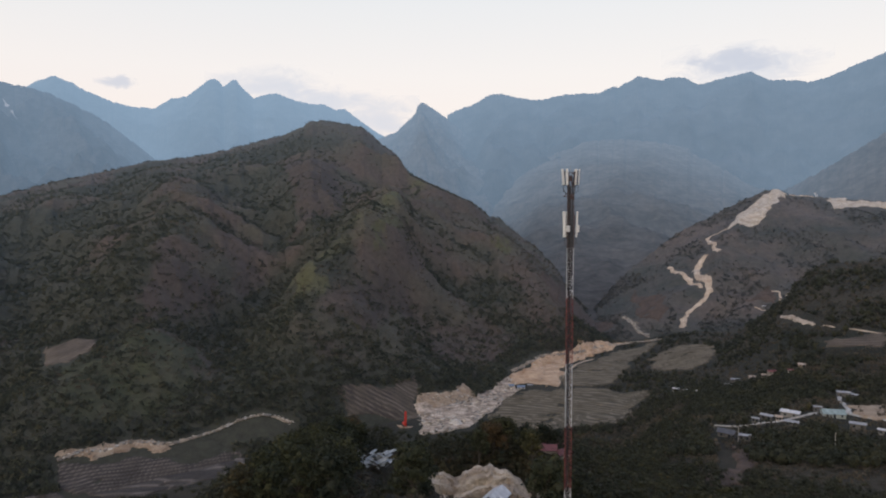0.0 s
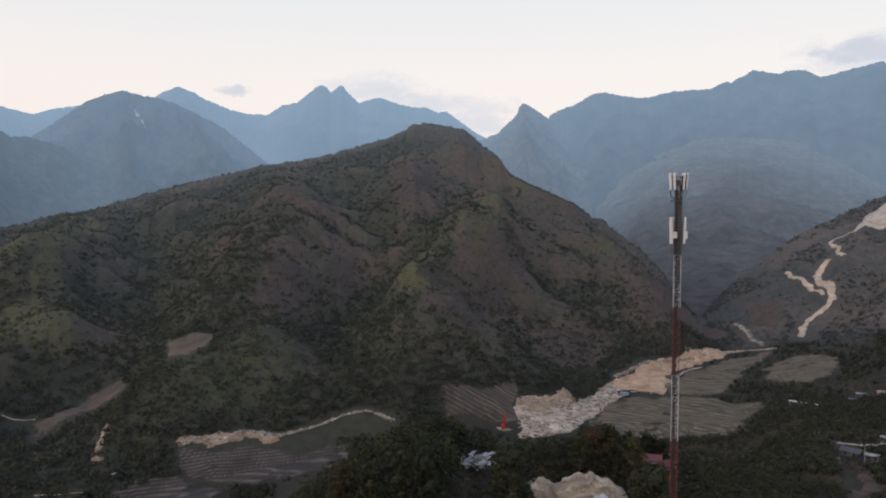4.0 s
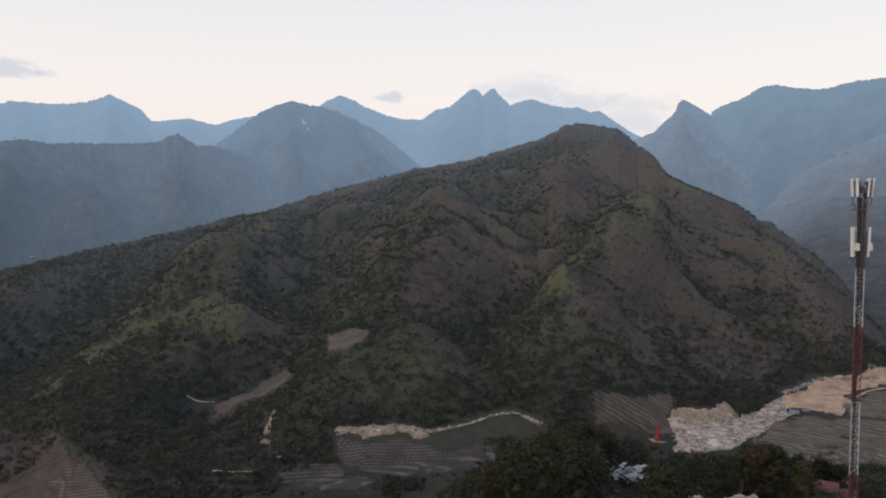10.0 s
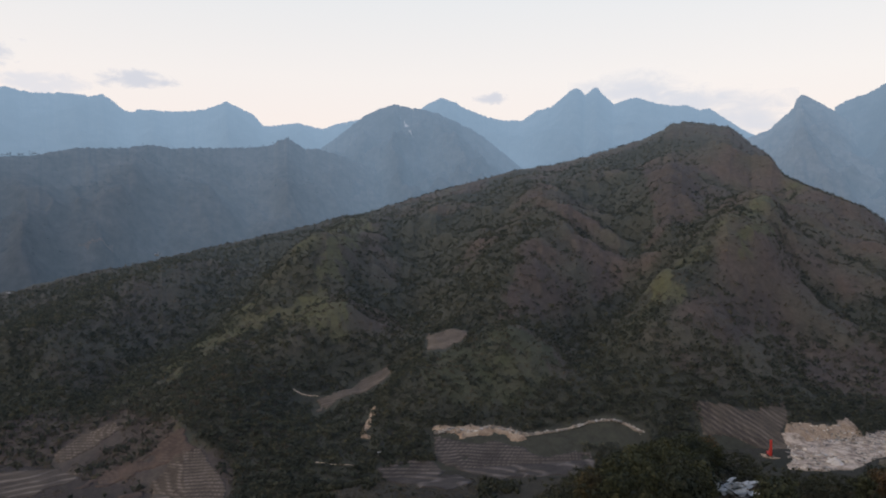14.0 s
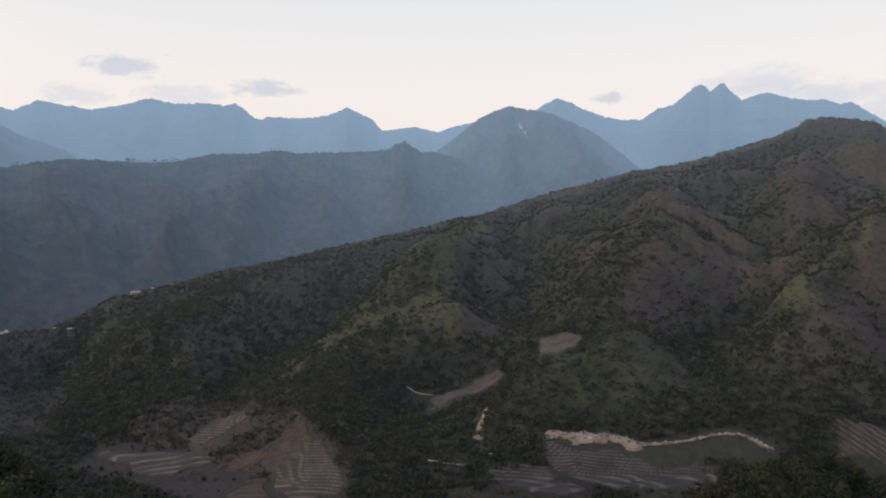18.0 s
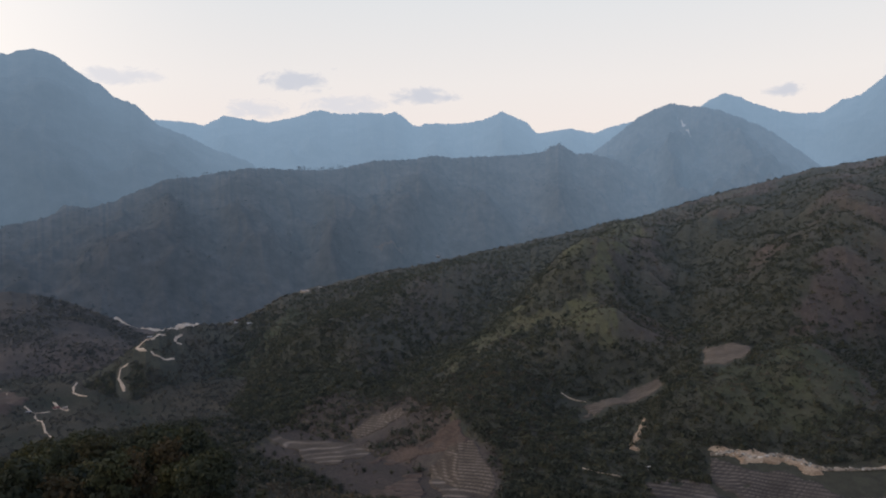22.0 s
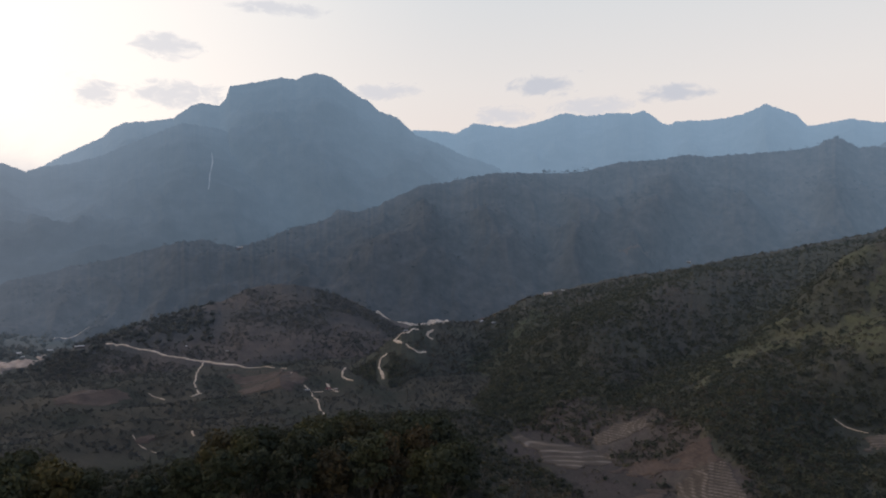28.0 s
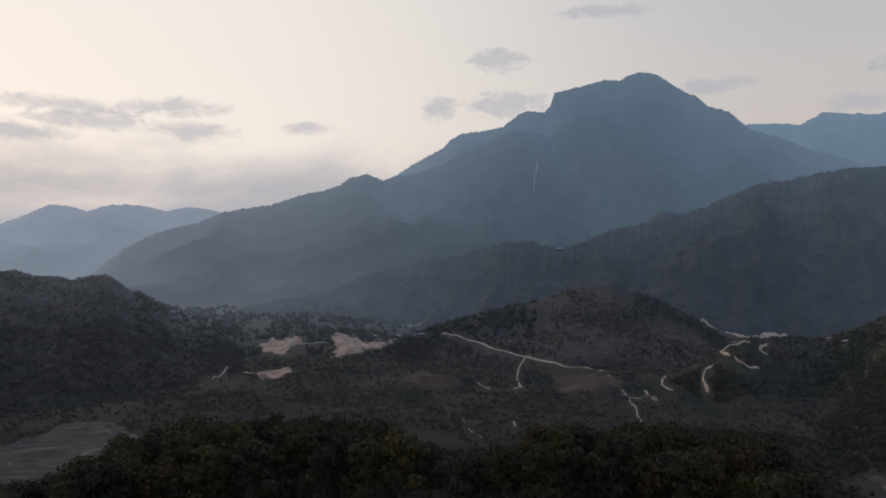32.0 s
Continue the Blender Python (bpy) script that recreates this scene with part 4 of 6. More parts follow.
def terraces(kind, step, outline):
    gx, gy, m, n = patch_grid(outline, 1.2, {"bare": 8, "plots": 9}.get(kind, 5))
    m &= fbm(gx / 17, gy / 17, 4, 15) > {"furrows": 0.2, "shaded_rows": 0.24, "plots": 0.24, "bare": 0.30, "mound": 0.12}[kind]      # scrub takes back a part
    base = land(gx.ravel(), gy.ravel()).reshape(gx.shape)
    plot = np.floor(fbm(gx / 60, gy / 60, 2, 14) * 9)       # every plot is ploughed its own way
    run = np.hypot(gx, gy) / 8.5
    if kind == "plots":
        turn = np.radians(plot * 67 % 50 - 25) + np.arctan2(gx, gy)
        run = (gx * np.sin(turn) + gy * np.cos(turn)) / 8.0
    if kind in ("furrows", "shaded_rows"):                      # along the contours
        run, plot = run * (0.0 if kind == "furrows" else 0.7), 0
    if kind == "mound":                                    # dug along the contours
        run, plot = run * 0.6, 0
    if kind == "furrows":                                  # ploughed across the fall of the slope
        run = np.hypot(gx, gy) / 5.2 - base / step
    phase = base / step + run + (fbm(gx / 34, gy / 34, 2, 12) - 0.5) * (0.6 if kind in ("furrows", "mound") else 1.3) + plot * 0.37
    part_ = phase % 1.0
    saw = np.where(part_ < 0.16, part_ / 0.16, 1 - (part_ - 0.16) / 0.84)
    gz = np.where(m, base + 0.35 + min(step * 0.5, 1.1) * saw, base - 1.0)
    ob, used = patch("bare_field" if kind == "bare" else "terraced_field", gx, gy, gz, m, n, M[kind])
    lip = (np.clip(1 - np.abs(part_ - 0.12) / 0.17, 0, 1) * np.clip(fbm(gx / 9, gy / 9, 2, 13) * 2.0 - 0.25, 0.0 if kind in ("plots", "bare") else 0.45, 1)).ravel()[used]
    ob.data.attributes.new("lip", "FLOAT", "POINT").data.foreach_set("value", lip.astype(np.float32))
    if kind == "mound":
        return tagged(ob, "freshly dug brown terraces with pale edges on a knoll", "field", kind="structure")
    if kind == "shaded_rows":
        return tagged(ob, "dark terraced field with faint lines, darkened in part for shade", "field", kind="structure")
    if kind == "plots":
        return tagged(ob, "olive-brown stubble plots with short pale furrows", "field", kind="structure")
    if kind == "furrows":
        return tagged(ob, "terraced brown field with pale worn edges", "field", kind="structure")
    return tagged(ob, "bare reddish-brown earth on a slope", "bare ground", kind="structure")


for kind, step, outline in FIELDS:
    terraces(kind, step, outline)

SLIP_TAGS = {"cutting": ("clay_bank", "steep tan clay bank above the river", "earth bank"),
             "quarry": ("quarry", "pale quarried cutting with jagged faces", "quarry"),
             "chalk": ("cut_bank", "pale road cutting with spoil down the slope", "earth bank"),
             "sand": ("cut_bank", "fresh pale sandy cutting in the slope", "earth bank"),
             "stones": ("stony_riverbed", "pale boulders and gravel in the river bed", "riverbed")}
for kind, outline in SLIPS:
    gx, gy, m, n = patch_grid(outline, 1.7, 12 if kind == "quarry" else 6)
    base = land(gx.ravel(), gy.ravel()).reshape(gx.shape)
    high = {"sand": 9.0, "chalk": 9.0, "quarry": 16.0, "stones": 4.0, "cutting": 8.0}[kind]
    lump = (fbm(gx / 26, gy / 26, 6, 21) - 0.4) * high + (fbm(gx / 5, gy / 5, 3, 22) - 0.5) * (3.0 if kind == "stones" else 2.2)
    if kind != "stones":                                   # worked in benches
        lump = lump * 0.4 + 0.6 * np.floor(lump / 2.2) * 2.2
    ob, _ = patch(SLIP_TAGS[kind][0], gx, gy, np.where(m, base + 0.6 + np.maximum(lump, 0), base - 1.0), m, n, M[kind])
    tagged(ob, SLIP_TAGS[kind][1], SLIP_TAGS[kind][2], kind="structure")

TRACK_TAGS = {"dirt_road": ("dirt_road", "pale dirt road cut into the slope", "road"), "street": ("street", "narrow concrete village street", "road"),
              "stream": ("stream", "pale stony stream bed with eroded banks", "stream")}


def track(kind, way, seed):
    """A strip along a way, with uneven edges, laid on the land."""
    pts = np.array(way, float)
    if kind == "stream":
        pts[:, 2] *= 0.5
    elif kind == "dirt_road":
        pts[:, 2] *= 0.8 if pts[:, 2].max() > 12 else 0.68
    run = np.concatenate([[0], np.cumsum(np.hypot(*np.diff(pts[:, :2], axis=0).T))])
    s = np.linspace(0, run[-1], max(int(run[-1] / 3.0), 6))
    cx, cy, w = (np.interp(s, run, pts[:, k]) for k in range(3))
    dx, dy = np.gradient(cx), np.gradient(cy)
    for _ in range(3):
        dx, dy = (np.convolve(np.pad(d, 2, mode="edge"), np.ones(5) / 5, "valid") for d in (dx, dy))
    k = np.hypot(dx, dy) + 1e-6
    nx, ny = -dy / k, dx / k
    sway = (fbm(s / 18, s * 0, 3, seed + 2) - 0.5) * w * 0.9
    left = w * (0.08 + 0.9 * fbm(s / 6, s * 0, 4, seed + 3))
    right = w * (0.08 + 0.9 * fbm(s / 6, s * 0 + 9, 4, seed + 4))
    across = np.linspace(-1.0, 1.0, 7)
    off = np.where(across[:, None] < 0, across[:, None] * left, across[:, None] * right) + sway
    px, py = cx + nx * off, cy + ny * off
    pz = land(px.ravel(), py.ravel()).reshape(px.shape)
    if kind == "stream":
        pz = pz + 0.6 + (noise2(px / 2.2, py / 2.2, seed) - 0.3) * 2.4
    else:
        pz = pz * 0.5 + pz.mean(0) * 0.5
        pz = np.maximum(pz, land(px.ravel(), py.ravel()).reshape(px.shape)) + 0.5
    pz[0], pz[-1] = pz[0] - 1.6, pz[-1] - 1.6
    name, label, cat = TRACK_TAGS[kind]
    ob = sheet(name, np.stack([px, py, pz], -1).reshape(-1, 3), len(s), 7, M[kind])
    return tagged(ob, label, cat, kind="structure")


for i, (kind, way) in enumerate(TRACKS):
    track(kind, way, 200 + i * 7)


# ---------------------------------------------------------------- trees and bushes
def ico(level):
    bm = bmesh.new()
    bmesh.ops.create_icosphere(bm, subdivisions=level, radius=1.0)
    v = np.array([q.co[:] for q in bm.verts])
    bm.verts.index_update()
    f = np.array([[q.index for q in p.verts] for p in bm.faces])
    bm.free()
    return v, f


ICO1 = ico(1)
rng = np.random.default_rng(7)


def clumps(shape, places, sizes, tall=1.0, jag=0.45):
    """Many lumpy bushes as one set of triangles."""
    v, f = shape
    k = len(places)
    shape_r = 1 + (rng.random((k, len(v))) - 0.5) * 2 * jag
    turn = rng.random(k) * 6.283
    c, s = np.cos(turn)[:, None], np.sin(turn)[:, None]
    wide = sizes[:, None] * (0.8 + 0.4 * rng.random((k, 1)))
    x, y, z = (v[None, :, i] * shape_r for i in range(3))
    out = np.stack([(x * c - y * s) * wide, (x * s + y * c) * wide, z * sizes[:, None] * tall * (0.75 + 0.5 * rng.random((k, 1)))], -1) + places[:, None]
    faces = f[None] + (np.arange(k) * len(v))[:, None, None]
    return out.reshape(-1, 3), faces.reshape(-1, 3)


def shards(places, sizes, tall=0.9, per=14, leaf=0.5, core=0.0, seed=1):
    """Bushes and crowns far off: ragged sprays of leaf over a lumpy core, as one set of triangles."""
    g = np.random.default_rng(seed)
    k = len(places)
    d = g.normal(size=(k, per, 3))
    d[..., 2] = np.abs(d[..., 2]) * 0.9 - 0.2
    d /= np.linalg.norm(d, axis=-1, keepdims=True)
    lump = 0.6 + 0.55 * g.random((k, per, 1))
    stretch = np.stack([0.7 + 0.6 * g.random(k), 0.7 + 0.6 * g.random(k), tall * (0.7 + 0.6 * g.random(k))], -1)[:, None]
    s3 = sizes[:, None, None]
    at = places[:, None] + d * lump * stretch * s3
    u = np.cross(d, g.normal(size=(k, per, 3)))
    u /= np.linalg.norm(u, axis=-1, keepdims=True) + 1e-9
    w = np.cross(d + 0.6 * g.normal(size=(k, per, 3)), u)
    w /= np.linalg.norm(w, axis=-1, keepdims=True) + 1e-9
    s = leaf * s3 * (0.5 + 0.8 * g.random((k, per, 1)))
    tri = np.stack([at - u * s, at + u * s * 0.8 + w * s * 0.3, at + w * s * 1.1], 2).reshape(-1, 3)
    face = np.arange(len(tri)).reshape(-1, 3)
    if core <= 0:
        return tri, face
    cv, cf = clumps(ICO1, places, sizes * core, tall, 0.3)
    return np.concatenate([tri, cv]), np.concatenate([face, cf + len(tri)])


def foliage(name, stops, by_object=False, gloss=0.15, thin=0.4):
    m, t, b, out = material(name)
    geo = t.nodes.new("ShaderNodeNewGeometry")
    hue = ramp(t, geo.outputs["Random Per Island"], stops)
    col = hue.outputs[0]
    if by_object:
        info = t.nodes.new("ShaderNodeObjectInfo")
        tone = ramp(t, info.outputs["Random"], [(0.0, (0.60, 0.66, 0.68)), (0.4, (0.95, 1.0, 0.86)), (0.7, (1.25, 1.22, 0.92)), (0.88, (1.5, 1.35, 0.9)), (1.0, (1.45, 0.95, 0.78))])
        col = blend(t, 1.0, col, tone.outputs[0], "MULTIPLY")
    small, wide = noise_tex(t, 1.5, 4, 0.75), noise_tex(t, 0.07, 4, 0.65)
    mott = ramp(t, small.outputs["Fac"], [(0.3, (0.66, 0.66, 0.69)), (0.7, (1.28, 1.28, 1.2))])
    drift = ramp(t, wide.outputs["Fac"], [(0.32, (0.62, 0.68, 0.70)), (0.5, (1.0, 1.0, 1.0)), (0.66, (1.42, 1.30, 1.08))])
    col = blend(t, 1.0, blend(t, 1.0, col, mott.outputs[0], "MULTIPLY"), drift.outputs[0], "MULTIPLY")
    t.links.new(col, b.inputs["Base Color"])
    b.inputs["Roughness"].default_value, b.inputs["Specular IOR Level"].default_value = 0.75, gloss
    if thin:                                               # light passes through the leaves
        through_leaf, both = t.nodes.new("ShaderNodeBsdfTranslucent"), add(t, "ShaderNodeMixShader", Fac=thin)
        t.links.new(col, through_leaf.inputs["Color"])
        t.links.new(b.outputs[0], both.inputs[1])
        t.links.new(through_leaf.outputs[0], both.inputs[2])
        t.links.new(both.outputs[0], out.inputs[0])
    # leaves far off glow with the same painted haze
    haze_glow(t, b)
    return m


GREENS = [(0.0, (0.030, 0.033, 0.021)), (0.5, (0.039, 0.041, 0.025)), (0.88, (0.050, 0.049, 0.028)), (1.0, (0.066, 0.057, 0.034))]
SCRUBS = [(0.0, (0.074, 0.070, 0.052)), (0.45, (0.092, 0.079, 0.058)), (0.8, (0.108, 0.086, 0.066)), (1.0, (0.120, 0.096, 0.070))]
DUSKS = [(0.0, (0.064, 0.067, 0.063)), (0.5, (0.080, 0.080, 0.073)), (0.85, (0.098, 0.089, 0.079)), (1.0, (0.112, 0.100, 0.087))]
M["leaves"] = foliage("tree_leaves", GREENS, True, thin=0.2)
M["woods"] = foliage("woodland_leaves", GREENS, thin=0.25)
M["bushes"] = foliage("hill_bushes", SCRUBS)
M["hill_green"] = foliage("hill_wood_leaves", [(0.0, (0.054, 0.058, 0.042)), (0.5, (0.067, 0.070, 0.049)), (0.9, (0.080, 0.078, 0.054)), (1.0, (0.094, 0.086, 0.058))])
M["dusk_bushes"] = foliage("dark_bushes", DUSKS)
M["bark"] = earth("bark", (0.06, 0.05, 0.04), (0.12, 0.10, 0.08), 2.0, relief=0.05)
BARE = [o for _, _, o in FIELDS] + [o for _, o in SLIPS]


def open_ground(px, py, low=False):
    """Where nothing tall grows: fields, slips, roads, houses."""
    m = np.zeros(len(px), bool)
    rad = np.hypot(px, py)
    before = (0,) if low else (0, 9, 18)                   # tall growth keeps off the slope before a field, too
    for o in BARE:
        for ahead in before:
            k = 1 + ahead / rad
            m |= inside(px * k, py * k, o)
    for _, way in TRACKS:
        line = [(a, b) for a, b, _ in way]
        for ahead in before:
            k = 1 + ahead / rad
            m |= away(px * k, py * k, line) < max(w for _, _, w in way) * 0.6 + 2.0
    for _, hx, hy, w, _, _ in HOUSES:
        m |= np.hypot(px - hx, py - hy) < w * 0.8 + 1
        if low:
            continue
        side = np.abs(px * hy - py * hx) / math.hypot(hx, hy)
        m |= (side < w * 0.6) & (np.hypot(px, py) < math.hypot(hx, hy)) & (np.hypot(px - hx, py - hy) < 22)
    return m


def scatter(az0, az1, r0, r1, count, seed, dense=None, low=False):
    """Places over a part of the plan, more of them where dense(x, y) is high."""
    g = np.random.default_rng(seed)
    az = g.uniform(az0, az1, count)
    r = np.sqrt(g.uniform(r0 ** 2, r1 ** 2, count))
    px, py = xy(az, r)
    keep = ~open_ground(px, py, low) & ~(inside(px, py, DRIFTS[0][1]) & (g.random(count) < 0.88))
    if dense is not None:
        keep &= g.random(count) < dense(px, py)
    return px[keep], py[keep]


def stuff(name, parts, mat, label, cat):
    v, f, n = [], [], 0
    for a, b in parts:
        v.append(a)
        f.append(b + n)
        n += len(a)
    ob = solid(name, np.concatenate(v), np.concatenate(f), mat, smooth=False)
    return tagged(ob, label, cat, kind="stuff")


def patchy(scale, low, high, seed):
    return lambda px, py: np.clip((fbm(px / scale, py / scale, 4, seed) - low) / (high - low), 0.04, 1)


# bushes and small trees of the brown hill
def hill_places(key, v0, v1, count, seed, dense, bias=1.0):
    h, g = HILLS[key], np.random.default_rng(seed)
    i = g.uniform(0, len(h.az) - 1.01, count)
    v = v0 + (v1 - v0) * g.random(count) ** bias
    k = i.astype(int)
    r = h.rf[k] + (h.rc[k] - h.rf[k]) * v
    az = np.interp(i, np.arange(len(h.az)), h.az)
    px, py = xy(az, r)
    keep = (g.random(count) < dense(px, py)) & ~open_ground(px, py)
    z = h.height(az, r)
    keep &= z > valley(az, r) - 1
    if key == "main":                                      # the saddle with the road is bare
        keep &= ~((az > 69) & (v > 0.86))
    return np.stack([px, py, z], 1)[keep]


def hollows(px, py, low, high):
    az, rad = polar(px, py)
    h = HILLS["main"]
    i = np.clip(((az - h.az[0]) / (h.az[1] - h.az[0])).astype(int), 0, len(h.az) - 1)
    v = (rad - h.rf[i]) / (h.rc[i] - h.rf[i])
    j = np.clip(np.searchsorted(h.v, v), 0, len(h.v) - 1)
    deep, dry = h.hollow[j, i], h.facing[j, i]
    foot = np.interp(v, (0, 0.15, 0.45, 0.75, 1), (0.75, 0.9, 0.5, 0.08, -0.2))
    heath = np.zeros(len(px))
    for kind, o in DRIFTS:
        heath[inside(px, py, o)] = {"heath": 0.7, "grass": 0.8, "meadow": 0.5, "knoll": 0.96}[kind]
    return np.clip((fbm(px / 90, py / 90, 4, 58) - 0.5) * 2.6 + deep / 9.0 - 0.55 * dry + foot + low + np.interp(az, (8, 20, 30, 45, 62, 70), (0, 0.12, 0.15, 0.7, 0.6, -0.3)), 0.02, high) * (1 - heath)


p = hill_places("main", 0.0, 1.0, 46000, 3, lambda px, py: np.clip(1.1 - hollows(px, py, 0.3, 1.0), 0.1, 0.75), 1.2)
size = 1.0 + 2.0 * rng.random(len(p)) ** 2
p[:, 2] += size * 0.3
stuff("hill_bushes", [shards(p, size, 0.8, 8, 0.55, 0, 61)], M["bushes"], "dry bushes over the brown hill", "bushes")
p = hill_places("main", 0.0, 0.99, 76000, 4, lambda px, py: hollows(px, py, 0.18, 0.95), 1.35)
size = 1.6 + 2.6 * rng.random(len(p)) ** 2
p[:, 2] += size * 0.45
stuff("hill_woods", [shards(p, size, 1.0, 13, 0.5, 0, 66)], M["hill_green"], "dark green woods in the hollows of the brown hill", "woods")
p = hill_places("main", 0.995, 1.004, 2600, 5, patchy(60, 0.3, 0.6, 52))
size = 1.2 + 2.4 * rng.random(len(p)) ** 2
p[:, 2] += size * 0.3
stuff("crest_trees", [shards(p, size, 1.0, 14, 0.5, 0, 62)], M["bushes"], "small trees along the crest of the brown hill", "trees")
for key, count, seed, low, name, label in (("road_hill", 14000, 11, 0.36, "slope_bushes", "dark bushes on the hill with the dirt road"),
                                           ("knoll_hill", 14000, 12, 0.36, "knoll_bushes", "dark bushes on the reddish hill"),
                                           ("dark_hill", 16000, 13, 0.28, "dark_woods", "dark woods on the hill by the valley mouth")):
    p = hill_places(key, 0.0, 1.0, count, seed, patchy(80, low, 0.65, seed + 40))
    size = 1.3 + 2.4 * rng.random(len(p)) ** 2
    p[:, 2] += size * 0.3
    stuff(name, [shards(p, size, 0.9, 12, 0.55, 0, seed)], M["dusk_bushes"], label, "bushes")
p = hill_places("second", 0.0, 1.0, 9000, 17, patchy(140, 0.42, 0.6, 71), 0.8)
size = 3.0 + 4.0 * rng.random(len(p)) ** 2
stuff("ridge_trees", [shards(p, size, 0.9, 8, 0.6, 0, 63)], M["second"], "far trees over the long wooded ridge", "trees")
# a row of trees stands on the crest of the long ridge
p = hill_places("second", 0.998, 1.0, 900, 18, lambda px, py: (np.abs(polar(px, py)[0] - 61.5) < 2.2) * 0.6 + 0.03)
size = 3.0 + 5.0 * rng.random(len(p))
p[:, 2] += size * 0.7
stuff("crest_tree_row", [shards(p, size, 1.2, 16, 0.4, 0, 64)], M["second"], "row of far trees on the crest of the long ridge", "trees")

# woods of the valley and of the near slopes
forest = []
for az0, az1, r0, r1, count, seed, low, big in ((-46, -9, 290, 620, 9500, 21, 0.32, 3.7), (-46, -12, 620, 1050, 5200, 22, 0.36, 4.2), (-12, 26, 300, 560, 4200, 23, 0.30, 3.8),
                                                (26, 60, 230, 520, 2600, 24, 0.34, 3.8), (60, 140, 245, 590, 4600, 25, 0.30, 3.8), (54, 78, 228, 600, 2600, 28, 0.15, 3.4), (57, 80, 600, 800, 2600, 29, 0.12, 3.2)):
    px, py = scatter(az0, az1, r0, r1, count, seed, patchy(55, low, 0.58, seed + 60))
    size = big * (0.45 + 0.6 * rng.random(len(px)))
    base = land(px, py)
    forest.append(shards(np.stack([px, py, base + size * 0.6], 1), size, 1.15, 30 if r1 < 700 else 14, 0.22 if r1 < 700 else 0.36, 0.48, seed))
px, py = scatter(66, 140, 590, 1250, 24000, 26, patchy(55, 0.26, 0.58, 86))
size = 2.5 * (0.4 + 0.7 * rng.random(len(px)))
stuff("valley_scrub", [shards(np.stack([px, py, land(px, py) + size * 0.5], 1), size, 1.0, 10, 0.5, 0.5, 26)], M["dusk_bushes"], "grey-green scrub over the wide valley floor", "bushes")
px, py = scatter(90, 122, 1250, 2000, 3500, 27, patchy(90, 0.35, 0.58, 87))
az_, r_ = polar(px, py)
keep = HILLS["second"].height(az_, r_) < valley(az_, r_)
px, py = px[keep], py[keep]
size = 3.0 + 4.0 * rng.random(len(px))
stuff("far_woods", [shards(np.stack([px, py, land(px, py) + size * 0.5], 1), size, 1.0, 12, 0.5, 0.7, 88)], M["dusk_bushes"], "hazy woods at the valley mouth", "woods")
stuff("valley_woods", forest, M["woods"], "dense dark woods on the valley slopes", "woods")


# single trees on the near knolls
def limb(v, f, a, b, ra, rb, n=6):
    a, b = np.array(a, float), np.array(b, float)
    d = (b - a) / np.linalg.norm(b - a)
    u = np.cross(d, (0.3, 0.9, 0.2))
    u /= np.linalg.norm(u)
    w = np.cross(d, u)
    t = np.arange(n) * 2 * np.pi / n
    ring = np.cos(t)[:, None] * u + np.sin(t)[:, None] * w
    k = sum(len(q) for q in v)
    v.append(np.concatenate([a + ring * ra, b + ring * rb]))
    i = np.arange(n)
    j = (i + 1) % n
    f.append(np.concatenate([np.stack([k + i, k + j, k + n + j], 1), np.stack([k + i, k + n + j, k + n + i], 1)]))


def tree_meshes(seed, high, wide, leaves):
    g = np.random.default_rng(seed)
    v, f = [], []
    fork = high * 0.34
    lean = (g.random(2) - 0.5) * high * 0.08
    limb(v, f, (0, 0, -1.5), (lean[0], lean[1], fork), 0.030 * high, 0.020 * high, 8)
    blobs = []
    count = 11 + seed % 4
    for k in range(count):
        a, h = k * 2.4 + g.random(), 0.42 + 0.52 * ((k + 0.5) / count)
        out = wide * (0.62 - 0.42 * max(0, h - 0.6) / 0.4) * (0.35 + 0.65 * g.random())
        c = np.array([lean[0] + math.cos(a) * out, lean[1] + math.sin(a) * out, high * h])
        rad = wide * (0.24 + 0.16 * g.random())
        limb(v, f, (lean[0], lean[1], fork * (0.8 + 0.2 * g.random())), c, 0.010 * high, 0.003 * high, 5)
        blobs.append((c, rad))
    trunk = np.concatenate(v), np.concatenate(f)
    v, f, n = [], [], 0
    for c, rad in blobs:
        bv, bf = ICO1
        r = 1 + (g.random(len(bv)) - 0.5) * 0.5
        v.append(bv * r[:, None] * rad * (0.5, 0.5, 0.42) + c)
        f.append(bf + n)
        n += len(bv)
    per = leaves // len(blobs)
    for c, rad in blobs:
        d = g.normal(size=(per, 3))
        d[:, 2] = np.abs(d[:, 2]) * 0.9 - 0.25
        d /= np.linalg.norm(d, axis=1)[:, None]
        at = c + d * rad * (0.6 + 0.6 * g.random((per, 1))) * (1, 1, 0.8)
        u = np.cross(d, g.normal(size=(per, 3)))
        u /= np.linalg.norm(u, axis=1)[:, None] + 1e-9
        w = np.cross(d + 0.7 * g.normal(size=(per, 3)), u)
        w /= np.linalg.norm(w, axis=1)[:, None] + 1e-9
        s = (0.14 + 0.17 * g.random((per, 1)))
        q = np.stack([at - u * s, at + w * s * 0.7, at + u * s * 1.2, at - w * s * 0.7], 1)
        v.append(q.reshape(-1, 3))
        i = n + np.arange(per)[:, None] * 4
        f.append(np.concatenate([i + (0, 1, 2), i + (0, 2, 3)]))
        n += per * 4
    return trunk, (np.concatenate(v), np.concatenate(f))


def mesh_of(name, data, mat, smooth=True):
    ob = solid(name, data[0], data[1], mat, smooth)
    me = ob.data
    bpy.data.objects.remove(ob)
    return me


